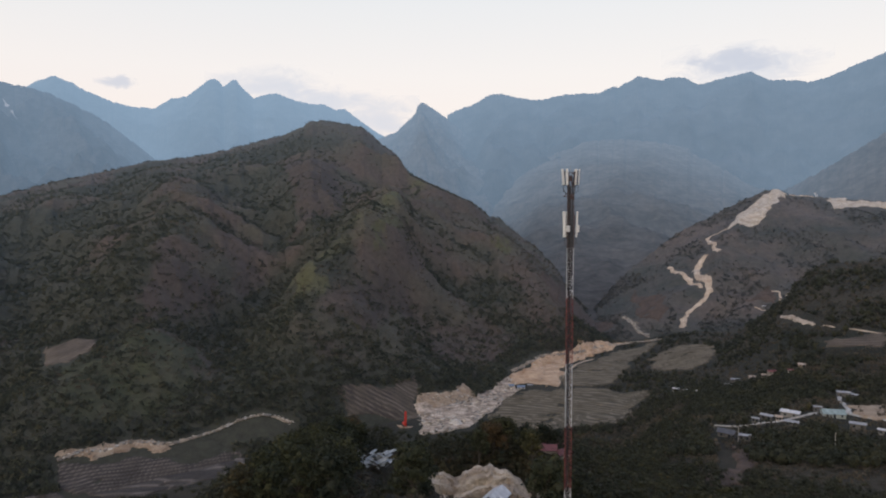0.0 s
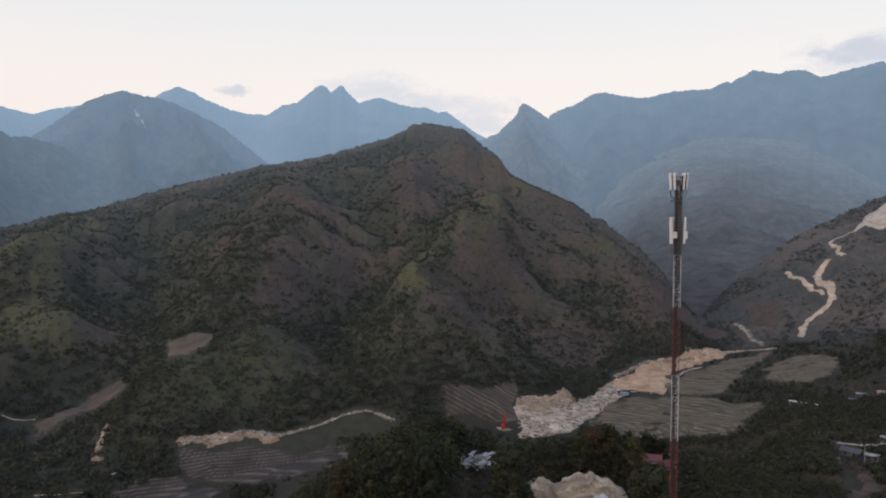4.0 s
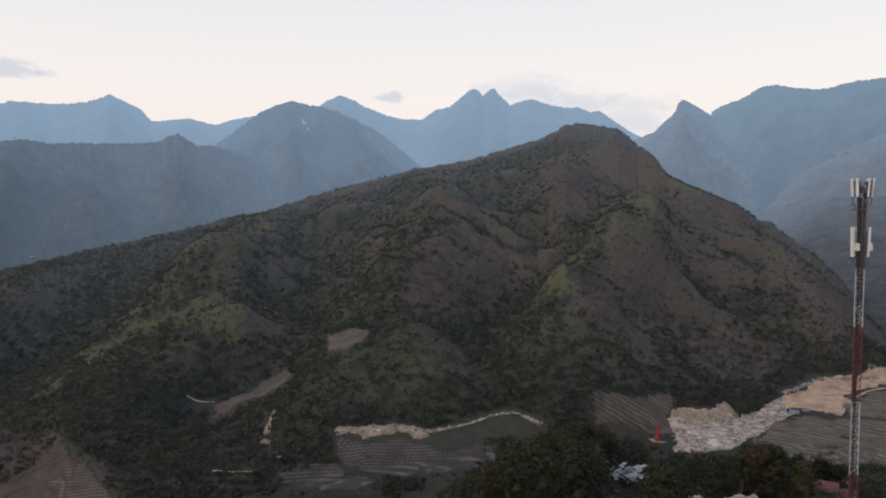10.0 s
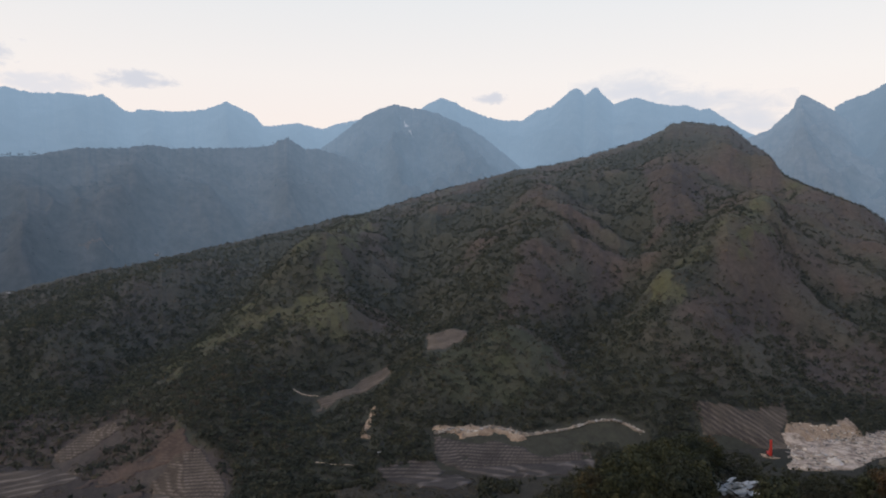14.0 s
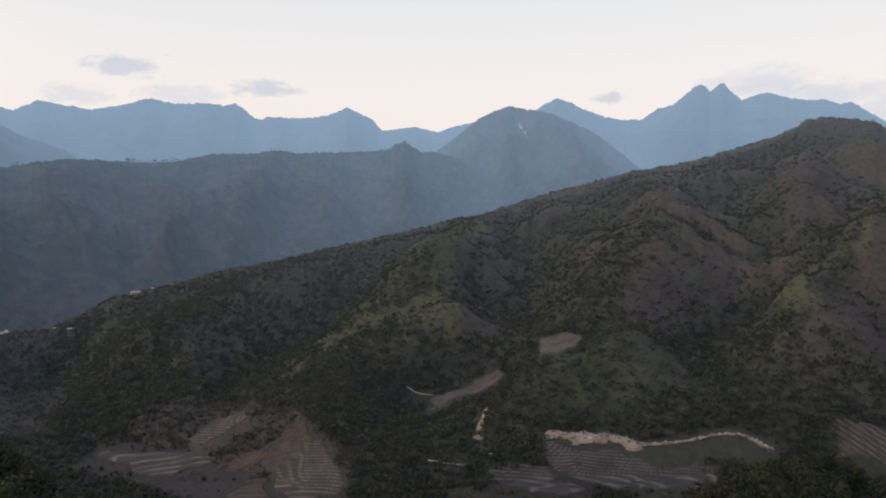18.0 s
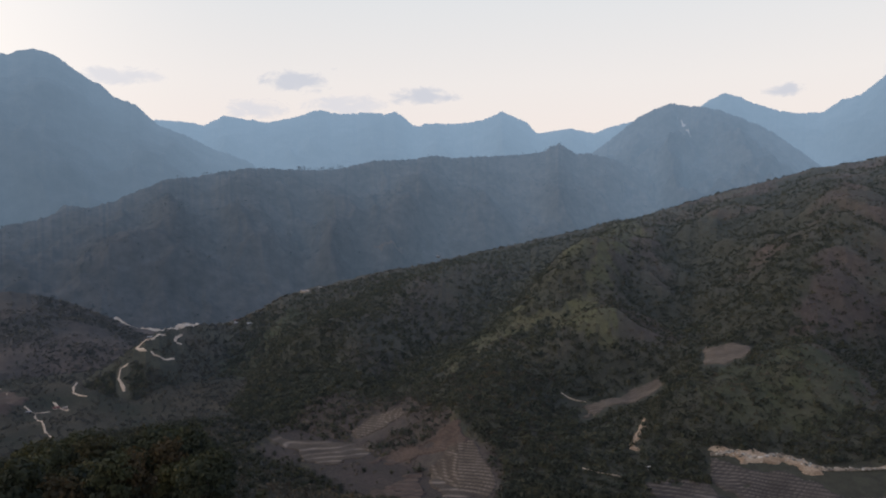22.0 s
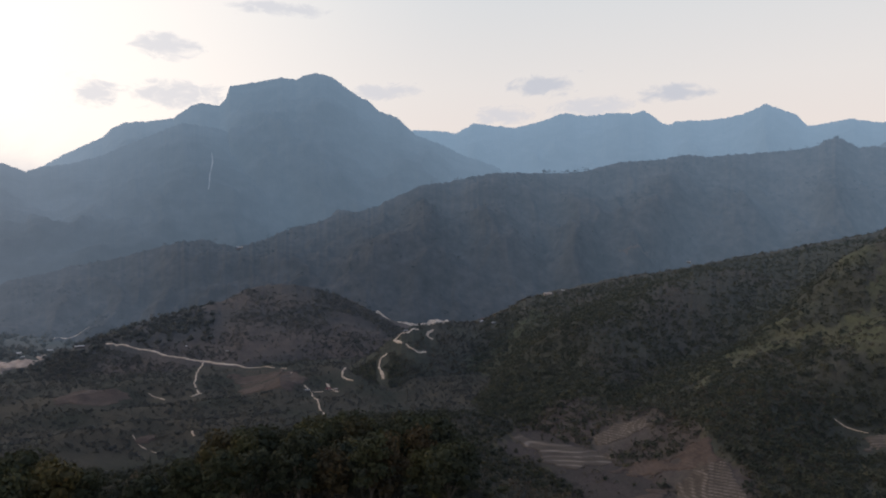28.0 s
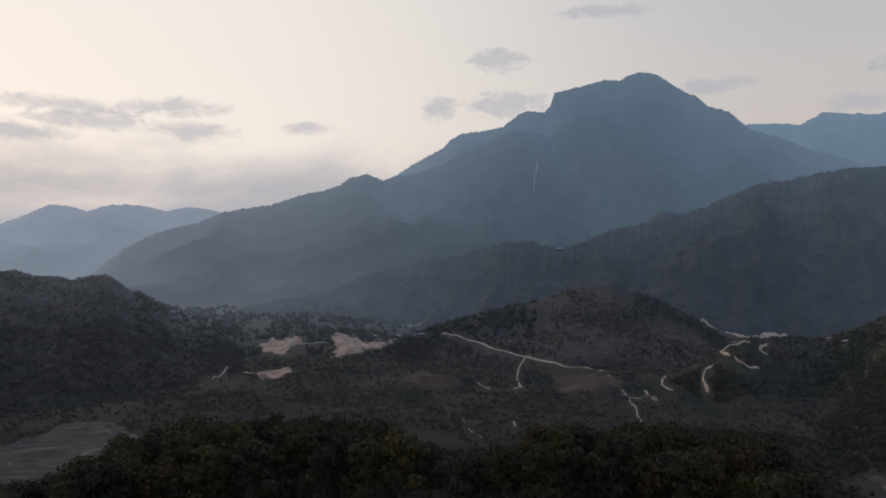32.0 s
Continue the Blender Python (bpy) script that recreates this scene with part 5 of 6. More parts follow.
TREES = []
for k, (high, wide) in enumerate(((11, 4.6), (9.5, 4.2), (13, 4.9), (8, 3.8), (10.5, 5.2), (7, 3.2))):
    trunk, crown = tree_meshes(40 + k, high, wide, 1250)
    TREES.append((mesh_of("trunk", trunk, M["bark"]), mesh_of("crown", crown, M["leaves"], False)))


def tree(kind, x, y, z, scale, turn, label):
    root = new("tree")
    root.matrix_basis = Matrix.LocRotScale((x, y, z), Euler((0, 0, turn)), (scale, scale, scale * 1.0))
    for name, me in zip(("trunk", "crown"), TREES[kind]):
        new(name, me).parent = root
    return tagged(root, label, "tree", "trees on the knoll")


def spread(px, py, gap, limit):
    """Thin out places so that no two stand nearer than gap."""
    kept = []
    for a, b in zip(px, py):
        if all((a - c) ** 2 + (b - d) ** 2 > gap * gap for c, d in kept):
            kept.append((a, b))
        if len(kept) == limit:
            break
    return kept


TREE_LABELS = ["dark green broadleaf tree in a dense stand", "leafy dark green tree on the knoll", "tall dark broadleaf tree among others",
               "low bushy green tree on the slope", "wide-crowned dark green tree", "small olive-green tree at the edge of the wood"]
TALL = (11.0, 9.5, 13.0, 8.0, 10.5, 7.0)
# the line of the treetops against what lies behind: bearing, angle under the eye
CANOPY = np.array(((-34, -19.0), (-12, -19.0), (-9.6, -17.2), (-8.6, -16.5), (-7.4, -17.3), (-6.2, -17.5), (-5, -16.5), (-4, -17.0), (-2.8, -17.8), (0.3, -18.1), (2.1, -18.3), (2.9, -19.4),
                   (3.4, -19.4), (4, -17.8), (5.5, -17.4), (6.5, -17.6), (7.3, -16.6), (8.2, -16.3), (9.7, -16.9), (11.6, -16.9), (12.8, -17.6), (14.1, -18.4), (16, -19.2),
                   (18, -20.6), (20, -21.5), (52, -22), (66, -22.2), (68, -20.2), (69.3, -18.5), (71.7, -16.0), (73.6, -15.6), (75.5, -15.9), (78, -15.3), (82.5, -15.6), (87.5, -16.3),
                   (90.1, -16.4), (91.4, -18.0), (97.3, -18.4), (99.8, -17.6), (103, -15.7), (104.6, -16.4), (107, -15.3), (110.1, -15.7), (114, -14.7), (115.7, -15.5),
                   (119, -14.9), (122, -15.1), (124, -16.4), (127, -17.4), (129, -18.2), (140, -20)))


SHED_AZ, SHED_R = (float(q[0]) for q in polar(np.array(SHEETS[:1]), np.array(SHEETS[1:])))


def room(az, rad, ground_z):
    """How high a tree may grow there to reach the line of the treetops."""
    high = EYE + rad * np.tan(np.radians(np.interp(az, CANOPY[:, 0], CANOPY[:, 1]))) - ground_z
    front = (az > -8.6) & (az < 2.2) & (rad < 236)         # the rock cut stays in sight
    low = EYE - rad * math.tan(radians(23.6)) - ground_z
    high = np.where(front, np.minimum(high, low), high)
    lane = (np.abs(az - SHED_AZ) < 2.3) & (rad < SHED_R + 2)   # so does the collapsed shed
    high = np.where(lane, np.minimum(high, EYE - rad * math.tan(radians(21.9)) - ground_z), high)
    lane = (np.abs(az - RED_AZ) < 1.7) & (rad < RED_R + 5)
    return np.where(lane, np.minimum(high, EYE - rad * math.tan(radians(19.6)) - ground_z), high)


# red-roofed house among the trees: bearing and distance
RED_AZ, RED_R = -9.3, 262.0
near_at = (16.6, 211.5)                                    # the white-roofed house under the rock cut
wood = []
for az0, az1, r0, r1, gap, limit, seed in ((-10, 20, 138, 285, 6.4, 116, 31), (56, 135, 128, 225, 6.6, 230, 32), (-34, -10, 150, 330, 6.0, 30, 33)):
    px, py = scatter(az0, az1, r0, r1, 6000, seed)
    az_, rad_ = polar(px, py)
    high = room(az_, rad_, land(px, py))
    hx, hy = SHEETS
    clear = (high > 4.5) & (np.hypot(px - hx, py - hy) > 8)
    clear &= (np.hypot(px - near_at[0], py - near_at[1]) > 9)
    pick = np.argsort(-np.clip(high[clear], 0, 15) + rng.random(int(clear.sum())) * 14)      # the fullest trees first
    rest = spread(px[clear][pick], py[clear][pick], gap * 0.8, 560 if limit > 200 else 380 if limit > 30 else 420)
    for n, (a, b) in enumerate(rest):
        z = float(land(a, b)[0])
        az, rad = polar(np.array([a]), np.array([b]))
        top = float(room(az, rad, z)[0])
        if n < limit:
            kind = int(rng.integers(0, 6))
            reach = min(top * 1.04, {31: 15.5, 32: 17.5, 33: 9.0}[seed]) * (0.84 + 0.2 * rng.random())
            tree(kind, a, b, z - 0.4, max(0.55, min(reach / TALL[kind], 1.7)), rng.random() * 6.28, TREE_LABELS[kind])
        else:
            wood.append((a, b, z, min(top, 11.0)))
wood = np.array(wood)
g_places, g_sizes = [], []
for k in range(6):
    off = rng.normal(size=(len(wood), 3)) * (2.0, 2.0, 0.9)
    lift = wood[:, 3] * (0.22 + 0.122 * k)
    g_places.append(wood[:, :3] + off + np.stack([0 * lift, 0 * lift, lift], 1))
    g_sizes.append((2.1 - 0.17 * k) * (0.7 + 0.5 * rng.random(len(wood))))
stuff("near_woods", [shards(np.concatenate(g_places), np.concatenate(g_sizes), 0.9, 60, 0.15, 0.42, 65)], M["woods"], "dense dark tree crowns on the near slopes", "woods")
# low growth on the near slopes
brush = []
for az0, az1, r0, r1, count, seed in ((-40, 26, 120, 300, 7500, 35), (-46, -10, 300, 640, 12000, 38), (-46, -12, 640, 1050, 9000, 41), (26, 66, 150, 300, 2200, 36), (24, 66, 300, 520, 4200, 39), (42, 73, 520, 740, 4600, 40), (50, 138, 100, 250, 3800, 37)):
    px, py = scatter(az0, az1, r0, r1, count, seed, low=True)
    clear = np.hypot(px - PIT[0], py - PIT[1]) > 30
    px, py = px[clear], py[clear]
    size = (0.6 + 1.3 * rng.random(len(px)) ** 2) * (1.0 if r1 < 600 else 1.5)
    brush.append(shards(np.stack([px, py, land(px, py) + size * 0.3], 1), size, 0.8, 12, 0.46, 0, seed))
stuff("undergrowth", brush, M["bushes"], "dry scrub and low bushes on the near slopes", "bushes")
# brush over the rock cut
g8 = np.random.default_rng(81)
az_, rad_ = g8.uniform(-9.5, 2.4, 620), g8.uniform(228, 262, 620)
px, py = xy(az_, rad_)
size = 0.8 + 1.5 * g8.random(620) ** 2
M["brush"] = foliage("olive_brush", [(0.0, (0.036, 0.038, 0.022)), (0.5, (0.058, 0.052, 0.028)), (0.85, (0.080, 0.062, 0.034)), (1.0, (0.095, 0.070, 0.042))])
stuff("brush", [shards(np.stack([px, py, land(px, py) + size * 0.5], 1), size, 1.0, 60, 0.2, 0.6, 82)], M["brush"], "olive and brown brush above the rock cut", "bushes")


# ---------------------------------------------------------------- built things
def paint(name, col, rough=0.5, metal=0.0, wear=(0.7, 1.2), scale=3.0):
    m, t, b, _ = material(name)
    n = noise_tex(t, scale, 5, 0.65)
    mott = ramp(t, n.outputs["Fac"], [(0.3, (wear[0],) * 3), (0.7, (wear[1],) * 3)])
    t.links.new(blend(t, 1.0, col, mott.outputs[0], "MULTIPLY"), b.inputs["Base Color"])
    b.inputs["Roughness"].default_value, b.inputs["Metallic"].default_value = rough, metal
    return m


M["mast_red"] = paint("faded_red_paint", (0.17, 0.036, 0.030))
M["mast_white"] = paint("weathered_white_paint", (0.46, 0.46, 0.46))
M["panel"] = paint("pale_plastic", (0.66, 0.64, 0.60), 0.4, wear=(0.92, 1.05))
M["steel"] = paint("galvanised_steel", (0.22, 0.22, 0.22), 0.5, 0.6)
M["cable"] = paint("black_cable", (0.02, 0.02, 0.022), 0.5)
M["rust"] = paint("dark_rusty_steel", (0.075, 0.045, 0.04), 0.7)


def part(name, bm, mat, parent, label=""):
    me = bpy.data.meshes.new(name)
    bm.to_mesh(me)
    bm.free()
    me.materials.append(mat)
    ob = new(name, me)
    ob.parent = parent
    return tagged(ob, label)


def box(bm, size, m=None, bevel=0.0):
    got = bmesh.ops.create_cube(bm, size=1.0, matrix=(m or Matrix()) @ Matrix.Diagonal((*size, 1)))
    if bevel:
        edges = list({e for v in got["verts"] for e in v.link_edges})
        bmesh.ops.bevel(bm, geom=edges, offset=bevel, segments=2, affect="EDGES", profile=0.6)
    return bm


def rod(bm, a, b, ra, rb=None, n=6):
    a, b = Vector(a), Vector(b)
    d = b - a
    m = Matrix.Translation((a + b) / 2) @ d.to_track_quat("Z", "Y").to_matrix().to_4x4()
    bmesh.ops.create_cone(bm, cap_ends=True, segments=n, radius1=ra, radius2=ra if rb is None else rb, depth=d.length, matrix=m)
    return bm


def root(name, x, y, z, turn=0.0):
    ob = new(name)
    ob.matrix_basis = pose(x, y, z, 0, 0, turn)
    return ob


# the guyed mast: three legs 0.48 m apart, painted in bands
MX, MY = xy(-10.46, 50.0)
MZ = float(valley(np.array([-10.46]), np.array([50.0]))[0])
TOP = EYE + 3.05 - MZ
mast = tagged(root("radio_mast", MX, MY, MZ, 12), "tall guyed lattice mast in red and white bands, with pale antennas", "radio mast")
LEG = [(0.28 * math.cos(a), 0.28 * math.sin(a)) for a in (radians(90), radians(210), radians(330))]


def lattice_section(z0, z1, mat, label):
    bm = bmesh.new()
    for x, y in LEG:
        rod(bm, (x, y, z0), (x, y, z1), 0.026)
    section = part("mast_section", bm, mat, mast, label)
    bm = bmesh.new()
    n = max(1, round((z1 - z0) / 0.5))
    for k in range(n):
        h0, h1 = z0 + (z1 - z0) * k / n, z0 + (z1 - z0) * (k + 1) / n
        for i in range(3):
            (ax, ay), (bx, by) = LEG[i], LEG[(i + 1) % 3]
            if k % 2:
                ax, ay, bx, by = bx, by, ax, ay
            rod(bm, (ax, ay, h0), (bx, by, h1), 0.014, n=4)
            rod(bm, (ax, ay, h1), (bx, by, h1), 0.012, n=4)
    part("bracing", bm, mat, section)
    bm = bmesh.new()
    for x, y in LEG:
        rod(bm, (x, y, z1 - 0.03), (x, y, z1 + 0.03), 0.06, n=8)
    part("flange", bm, M["steel"], section)


edges = [EYE - MZ + h for h in (-2.6, -6.2, -11.0, -15.6, -20.2, -24.8, -29.4, -34.0, -38.6)]
edges = [e for e in edges if e > 0.6] + [0.3]
for k, (hi, lo) in enumerate(zip(edges[:-1], edges[1:])):
    red = k % 2 == 1
    lattice_section(lo, hi, M["mast_red"] if red else M["mast_white"], "faded red lattice" if red else "weathered white lattice")
lattice_section(edges[0], TOP - 0.25, M["rust"], "dark rusty top lattice")
for lx, top in ((-0.19, TOP - 0.4), (-0.14, TOP - 0.6), (0.0, TOP - 2.4), (0.1, TOP - 0.5), (0.16, TOP - 0.9)):
    bm = bmesh.new()
    rod(bm, (lx, -0.13, 0.4 if lx < 0 else edges[0] - 2.0), (lx, -0.13, top), 0.018 if lx < 0 else 0.03, n=6)
    part("feeder_cable", bm, M["cable"], mast, "black feeder cable")
bm = bmesh.new()
rod(bm, (0.02, 0.05, 0.4), (0.02, 0.05, TOP - 1.2), 0.07)
part("cable_bundle", bm, M["cable"], mast, "black bundle of cables inside the lattice")
bm = bmesh.new()
for x in (-0.09, 0.09):
    rod(bm, (x, -0.16, 0.4), (x, -0.16, TOP - 0.6), 0.007, n=4)
for k in range(int((TOP - 1) / 0.4)):
    rod(bm, (-0.09, -0.16, 0.5 + k * 0.4), (0.09, -0.16, 0.5 + k * 0.4), 0.006, n=4)
part("ladder", bm, M["rust"], mast)


def antenna(name, x, y, z, high, wide, turn, tilt, boxed=False):
    m = pose(x, y, z, tilt, 0, turn)
    bm = bmesh.new()
    box(bm, (wide, wide * 0.5, high), m, wide * 0.14)
    ob = part(name, bm, M["panel"], mast, "pale plastic panel antenna")
    bm = bmesh.new()
    rod(bm, m @ Vector((0, wide * 0.75, -high * 0.55)), m @ Vector((0, wide * 0.75, high * 0.35)), 0.03)
    for h in (-0.36, 0.3):
        rod(bm, m @ Vector((0, 0, high * h)), m @ Vector((0, wide * 0.8, high * h)), 0.025)
        rod(bm, m @ Vector((0, wide * 0.75, high * h)), (x * 0.25, y * 0.25, z + high * h - 0.12), 0.022)
    part("bracket", bm, M["rust"], ob)
    bm = bmesh.new()
    a = m @ Vector((0, 0, -high * 0.5))
    b = Vector((x * 0.3, y * 0.3, a.z - 0.7))
    rod(bm, a, (a + b) / 2 + Vector((x, y, -0.35)) * 0.25, 0.016, n=5)
    rod(bm, (a + b) / 2 + Vector((x, y, -0.35)) * 0.25, b, 0.016, n=5)
    part("jumper_cable", bm, M["cable"], ob)


for a, r in ((196, 0.62), (222, 0.5), (318, 0.44), (346, 0.62), (30, 0.55), (150, 0.55)):
    antenna("upper_antenna", math.cos(radians(a)) * r, math.sin(radians(a)) * r, TOP - 0.58, 1.14, 0.16, a + 90, 4)
for a, r in ((200, 0.52), (335, 0.5), (80, 0.5)):
    antenna("lower_antenna", math.cos(radians(a)) * r, math.sin(radians(a)) * r, EYE - MZ - 0.9, 1.84, 0.24, a + 90, 2)
for x, y, z, s in ((-0.28, -0.36, EYE - MZ - 1.2, (0.24, 0.16, 0.44)), (0.52, -0.22, EYE - MZ - 1.2, (0.2, 0.16, 0.5)), (0.02, -0.3, TOP - 2.0, (0.22, 0.16, 0.34)), (-0.1, -0.28, TOP - 0.7, (0.2, 0.14, 0.4))):
    bm = bmesh.new()
    box(bm, s, pose(x, y, z), 0.02)
    part("radio_unit", bm, M["panel"] if z < EYE - MZ else M["rust"], mast, "small radio unit on the mast")
bm = bmesh.new()
for i in range(3):
    a, b = radians(30 + 120 * i), radians(150 + 120 * i)
    rod(bm, (0.5 * math.cos(a), 0.5 * math.sin(a), TOP - 1.95), (0.5 * math.cos(b), 0.5 * math.sin(b), TOP - 1.95), 0.028)
    rod(bm, (0.5 * math.cos(a), 0.5 * math.sin(a), TOP - 1.95), (0.1 * math.cos(a), 0.1 * math.sin(a), TOP - 1.7), 0.02)
part("ring_bracket", bm, M["rust"], mast)
bm = bmesh.new()
rod(bm, (0, 0, TOP - 0.3), (0, 0, TOP + 0.25), 0.012)
part("lightning_rod", bm, M["steel"], mast)
for i in range(3):
    a = radians(-35 + 120 * i)
    for h in (0.35, 0.62, 0.9):
        reach = 26.0
        ex, ey = math.cos(a) * reach, math.sin(a) * reach
        wx_, wy_ = MX + math.cos(a + radians(12)) * reach, MY + math.sin(a + radians(12)) * reach
        ez = float(land(wx_, wy_)[0]) - MZ
        bm = bmesh.new()
        rod(bm, (math.cos(a) * 0.28, math.sin(a) * 0.28, TOP * h), (ex, ey, ez), 0.006, n=4)
        part("guy_wire", bm, M["rust"], mast, "thin steel guy wire")
bm = bmesh.new()
box(bm, (1.6, 1.6, 1.0), pose(0, 0, 0.0), 0.05)
part("footing", bm, M["street"], mast, "concrete footing")


# houses
WALLS = {"white": (0.22, 0.205, 0.185), "grey": (0.14, 0.128, 0.115), "dark": (0.11, 0.10, 0.09), "tan": (0.42, 0.33, 0.25), "red": (0.45, 0.38, 0.31), "green": (0.40, 0.42, 0.38), "blue": (0.40, 0.38, 0.34)}
ROOFS = {"white": (0.56, 0.53, 0.49), "grey": (0.30, 0.285, 0.265), "dark": (0.075, 0.070, 0.068), "tan": (0.40, 0.31, 0.23), "red": (0.16, 0.048, 0.038), "green": (0.26, 0.31, 0.28), "blue": (0.17, 0.22, 0.29)}
LOOKS = {"white": "small house with a pale tin roof beside the road", "grey": "small house with a grey sheet roof on the slope", "dark": "low house with a dark sheet roof by the road",
         "tan": "small house with a tan roof among trees", "red": "house with a faded red roof on the slope", "green": "long house with a grey-green tin roof by the road", "blue": "worksite shed with a blue tin roof by the river"}
for key in WALLS:
    M["wall_" + key] = paint("plaster_" + key, WALLS[key], 0.9, scale=0.8, wear=(0.72, 1.1))
    M["roof_" + key] = paint("roof_sheet_" + key, ROOFS[key], 0.55, scale=0.6, wear=(0.6, 1.2))
M["opening"] = paint("dark_window_glass", (0.03, 0.035, 0.04), 0.25)


def house(kind, x, y, wide, high, turn, pitch=None):
    wide, high = wide * 0.74, high * 0.85
    deep = min(wide * 0.6, 8.0)
    corner = [land(x + dx, y + dy)[0] for dx in (-wide / 2, wide / 2) for dy in (-deep / 2, deep / 2)]
    ob = tagged(root("house", x, y, float(np.mean(corner)) - 0.2, turn), LOOKS[kind], "house")
    bm = bmesh.new()
    box(bm, (wide, deep, high + 3.0), pose(0, 0, high / 2 - 1.5), 0.04)
    part("wall", bm, M["wall_" + kind], ob)
    rise_, over = deep * (pitch or (0.12 if kind in ("white", "grey") else 0.26)), 0.5
    for s in (-1, 1):
        bm = bmesh.new()
        half = deep / 2 + over
        ang = math.degrees(math.atan2(rise_, deep / 2))
        slope = half / math.cos(radians(ang))
        m = pose(0, 0, high + rise_, -s * ang, 0, 0) @ pose(0, s * slope / 2, 0.05)
        box(bm, (wide + 2 * over, slope, 0.12), m, 0.02)
        part("roof", bm, M["roof_" + kind], ob)
    bm = bmesh.new()
    for s in (-1, 1):
        v = [bm.verts.new((s * wide / 2 * 0.995, yy, zz)) for yy, zz in ((-deep / 2, high - 0.02), (deep / 2, high - 0.02), (0, high + rise_))]
        w = [bm.verts.new((s * (wide / 2 - 0.15), q.co.y, q.co.z)) for q in v]
        bm.faces.new(v), bm.faces.new(w[::-1])
        for i in range(3):
            bm.faces.new((v[i], w[i], w[(i + 1) % 3], v[(i + 1) % 3]))
    part("gable", bm, M["wall_" + kind], ob)
    n = max(2, int(wide / 3))
    for k in range(n):
        at = -wide / 2 + wide * (k + 0.5) / n
        bm = bmesh.new()
        if k == n // 2:
            box(bm, (1.0, 0.1, 2.0), pose(at, -deep / 2 - 0.02, 1.1), 0.01)
            part("door", bm, M["opening"], ob, "dark doorway")
        else:
            box(bm, (1.0, 0.1, 1.0), pose(at, -deep / 2 - 0.02, high * 0.55), 0.01)
            part("window", bm, M["opening"], ob, "dark window")
    return ob


for row in HOUSES:
    house(*row)
house("white", near_at[0], near_at[1], 13.0, 9.3, 62, 0.32)
house("white", 34.5, 214.0, 11.0, 10.4, -20, 0.25)
for off, back in ((0.55, 0.0), (-0.7, 7.0)):
    a, b = xy(RED_AZ + off, RED_R + back)
    house("red", float(a), float(b), 9.5, 5.0, 15 - 40 * off, 0.36)

# the quarried rock face behind the white-roofed house
M["rock"] = earth("quarried_rock", (0.34, 0.265, 0.19), (0.58, 0.48, 0.36), 1.6, relief=0.5, edge=0.1)
nu, nv = 150, 60
U_, V_ = np.meshgrid(np.linspace(0, 1, nu), np.linspace(0, 1, nv))
bear = 1.4 - 9.9 * U_
crown = np.interp(U_, (0, 0.12, 0.26, 0.3, 0.34, 0.45, 0.55, 0.7, 0.84, 0.92, 1.0), (10.8, 10.2, 8.6, 9.0, 10.8, 12.2, 12.6, 11.2, 7.2, 4.3, 1.5)) + 1.8 * (fbm(U_ * 14, U_ * 0, 4, 3) - 0.5)
rr = 217 + 6 * V_ + 2.6 * (fbm(U_ * 7, V_ * 3, 4, 8) - 0.5) + np.where(V_ > 0.40 + 0.42 * U_, 1.8, 0) + np.where(V_ > 0.8 + 0.1 * U_, 1.0, 0) + 1.1 * np.floor(fbm(U_ * 16, V_ * 6, 3, 18) * 6) / 2 + 5 * (U_ - 0.5) ** 2
zz = EYE - 99.0 + crown * np.where(V_ < 0.94, V_ / 0.94, 1) + 0.9 * (fbm(U_ * 22, V_ * 9, 4, 9) - 0.5)
rr, zz = np.where(V_ > 0.94, rr + 4 * (V_ - 0.94) / 0.06, rr), np.where(V_ > 0.99, zz - 3, zz)
rx_, ry_ = xy(bear, rr)
face = sheet("rock_face", np.stack([rx_, ry_, zz], -1).reshape(-1, 3), nu, nv, M["rock"])
face.data.polygons.foreach_set("use_smooth", np.zeros(len(face.data.polygons), bool))
tagged(face, "quarried tan rock face with a ledge across it", "rock face", kind="structure")

# collapsed shed of pale sheets among the trees
sheds = tagged(root("collapsed_shed", SHEETS[0], SHEETS[1], float(land(*SHEETS)[0]) + 0.3, 10), "collapsed shed of pale bent roofing sheets among trees", "shed")
M["sheet"] = paint("pale_roof_sheet", (0.36, 0.355, 0.315), 0.7, scale=1.6, wear=(0.35, 1.3))
g5 = np.random.default_rng(55)
for k in range(58):
    bm = bmesh.new()
    w, l = 1.0 + 0.8 * g5.random(), 1.8 + 2.0 * g5.random()
    box(bm, (w, l, 0.05), pose(g5.uniform(-6, 6), g5.uniform(-5, 5), 0.8 + 3.0 * g5.random(), g5.normal() * 14, g5.normal() * 14, g5.random() * 180), 0.01)
    part("roofing_sheet", bm, M["sheet"], sheds)
for k in range(9):
    bm = bmesh.new()
    a = Vector((g5.normal() * 3, g5.normal() * 3, -0.8))
    rod(bm, a, a + Vector((g5.normal() * 0.8, g5.normal() * 0.8, 3.2)), 0.09)
    part("post", bm, M["bark"], sheds, "leaning wooden post")

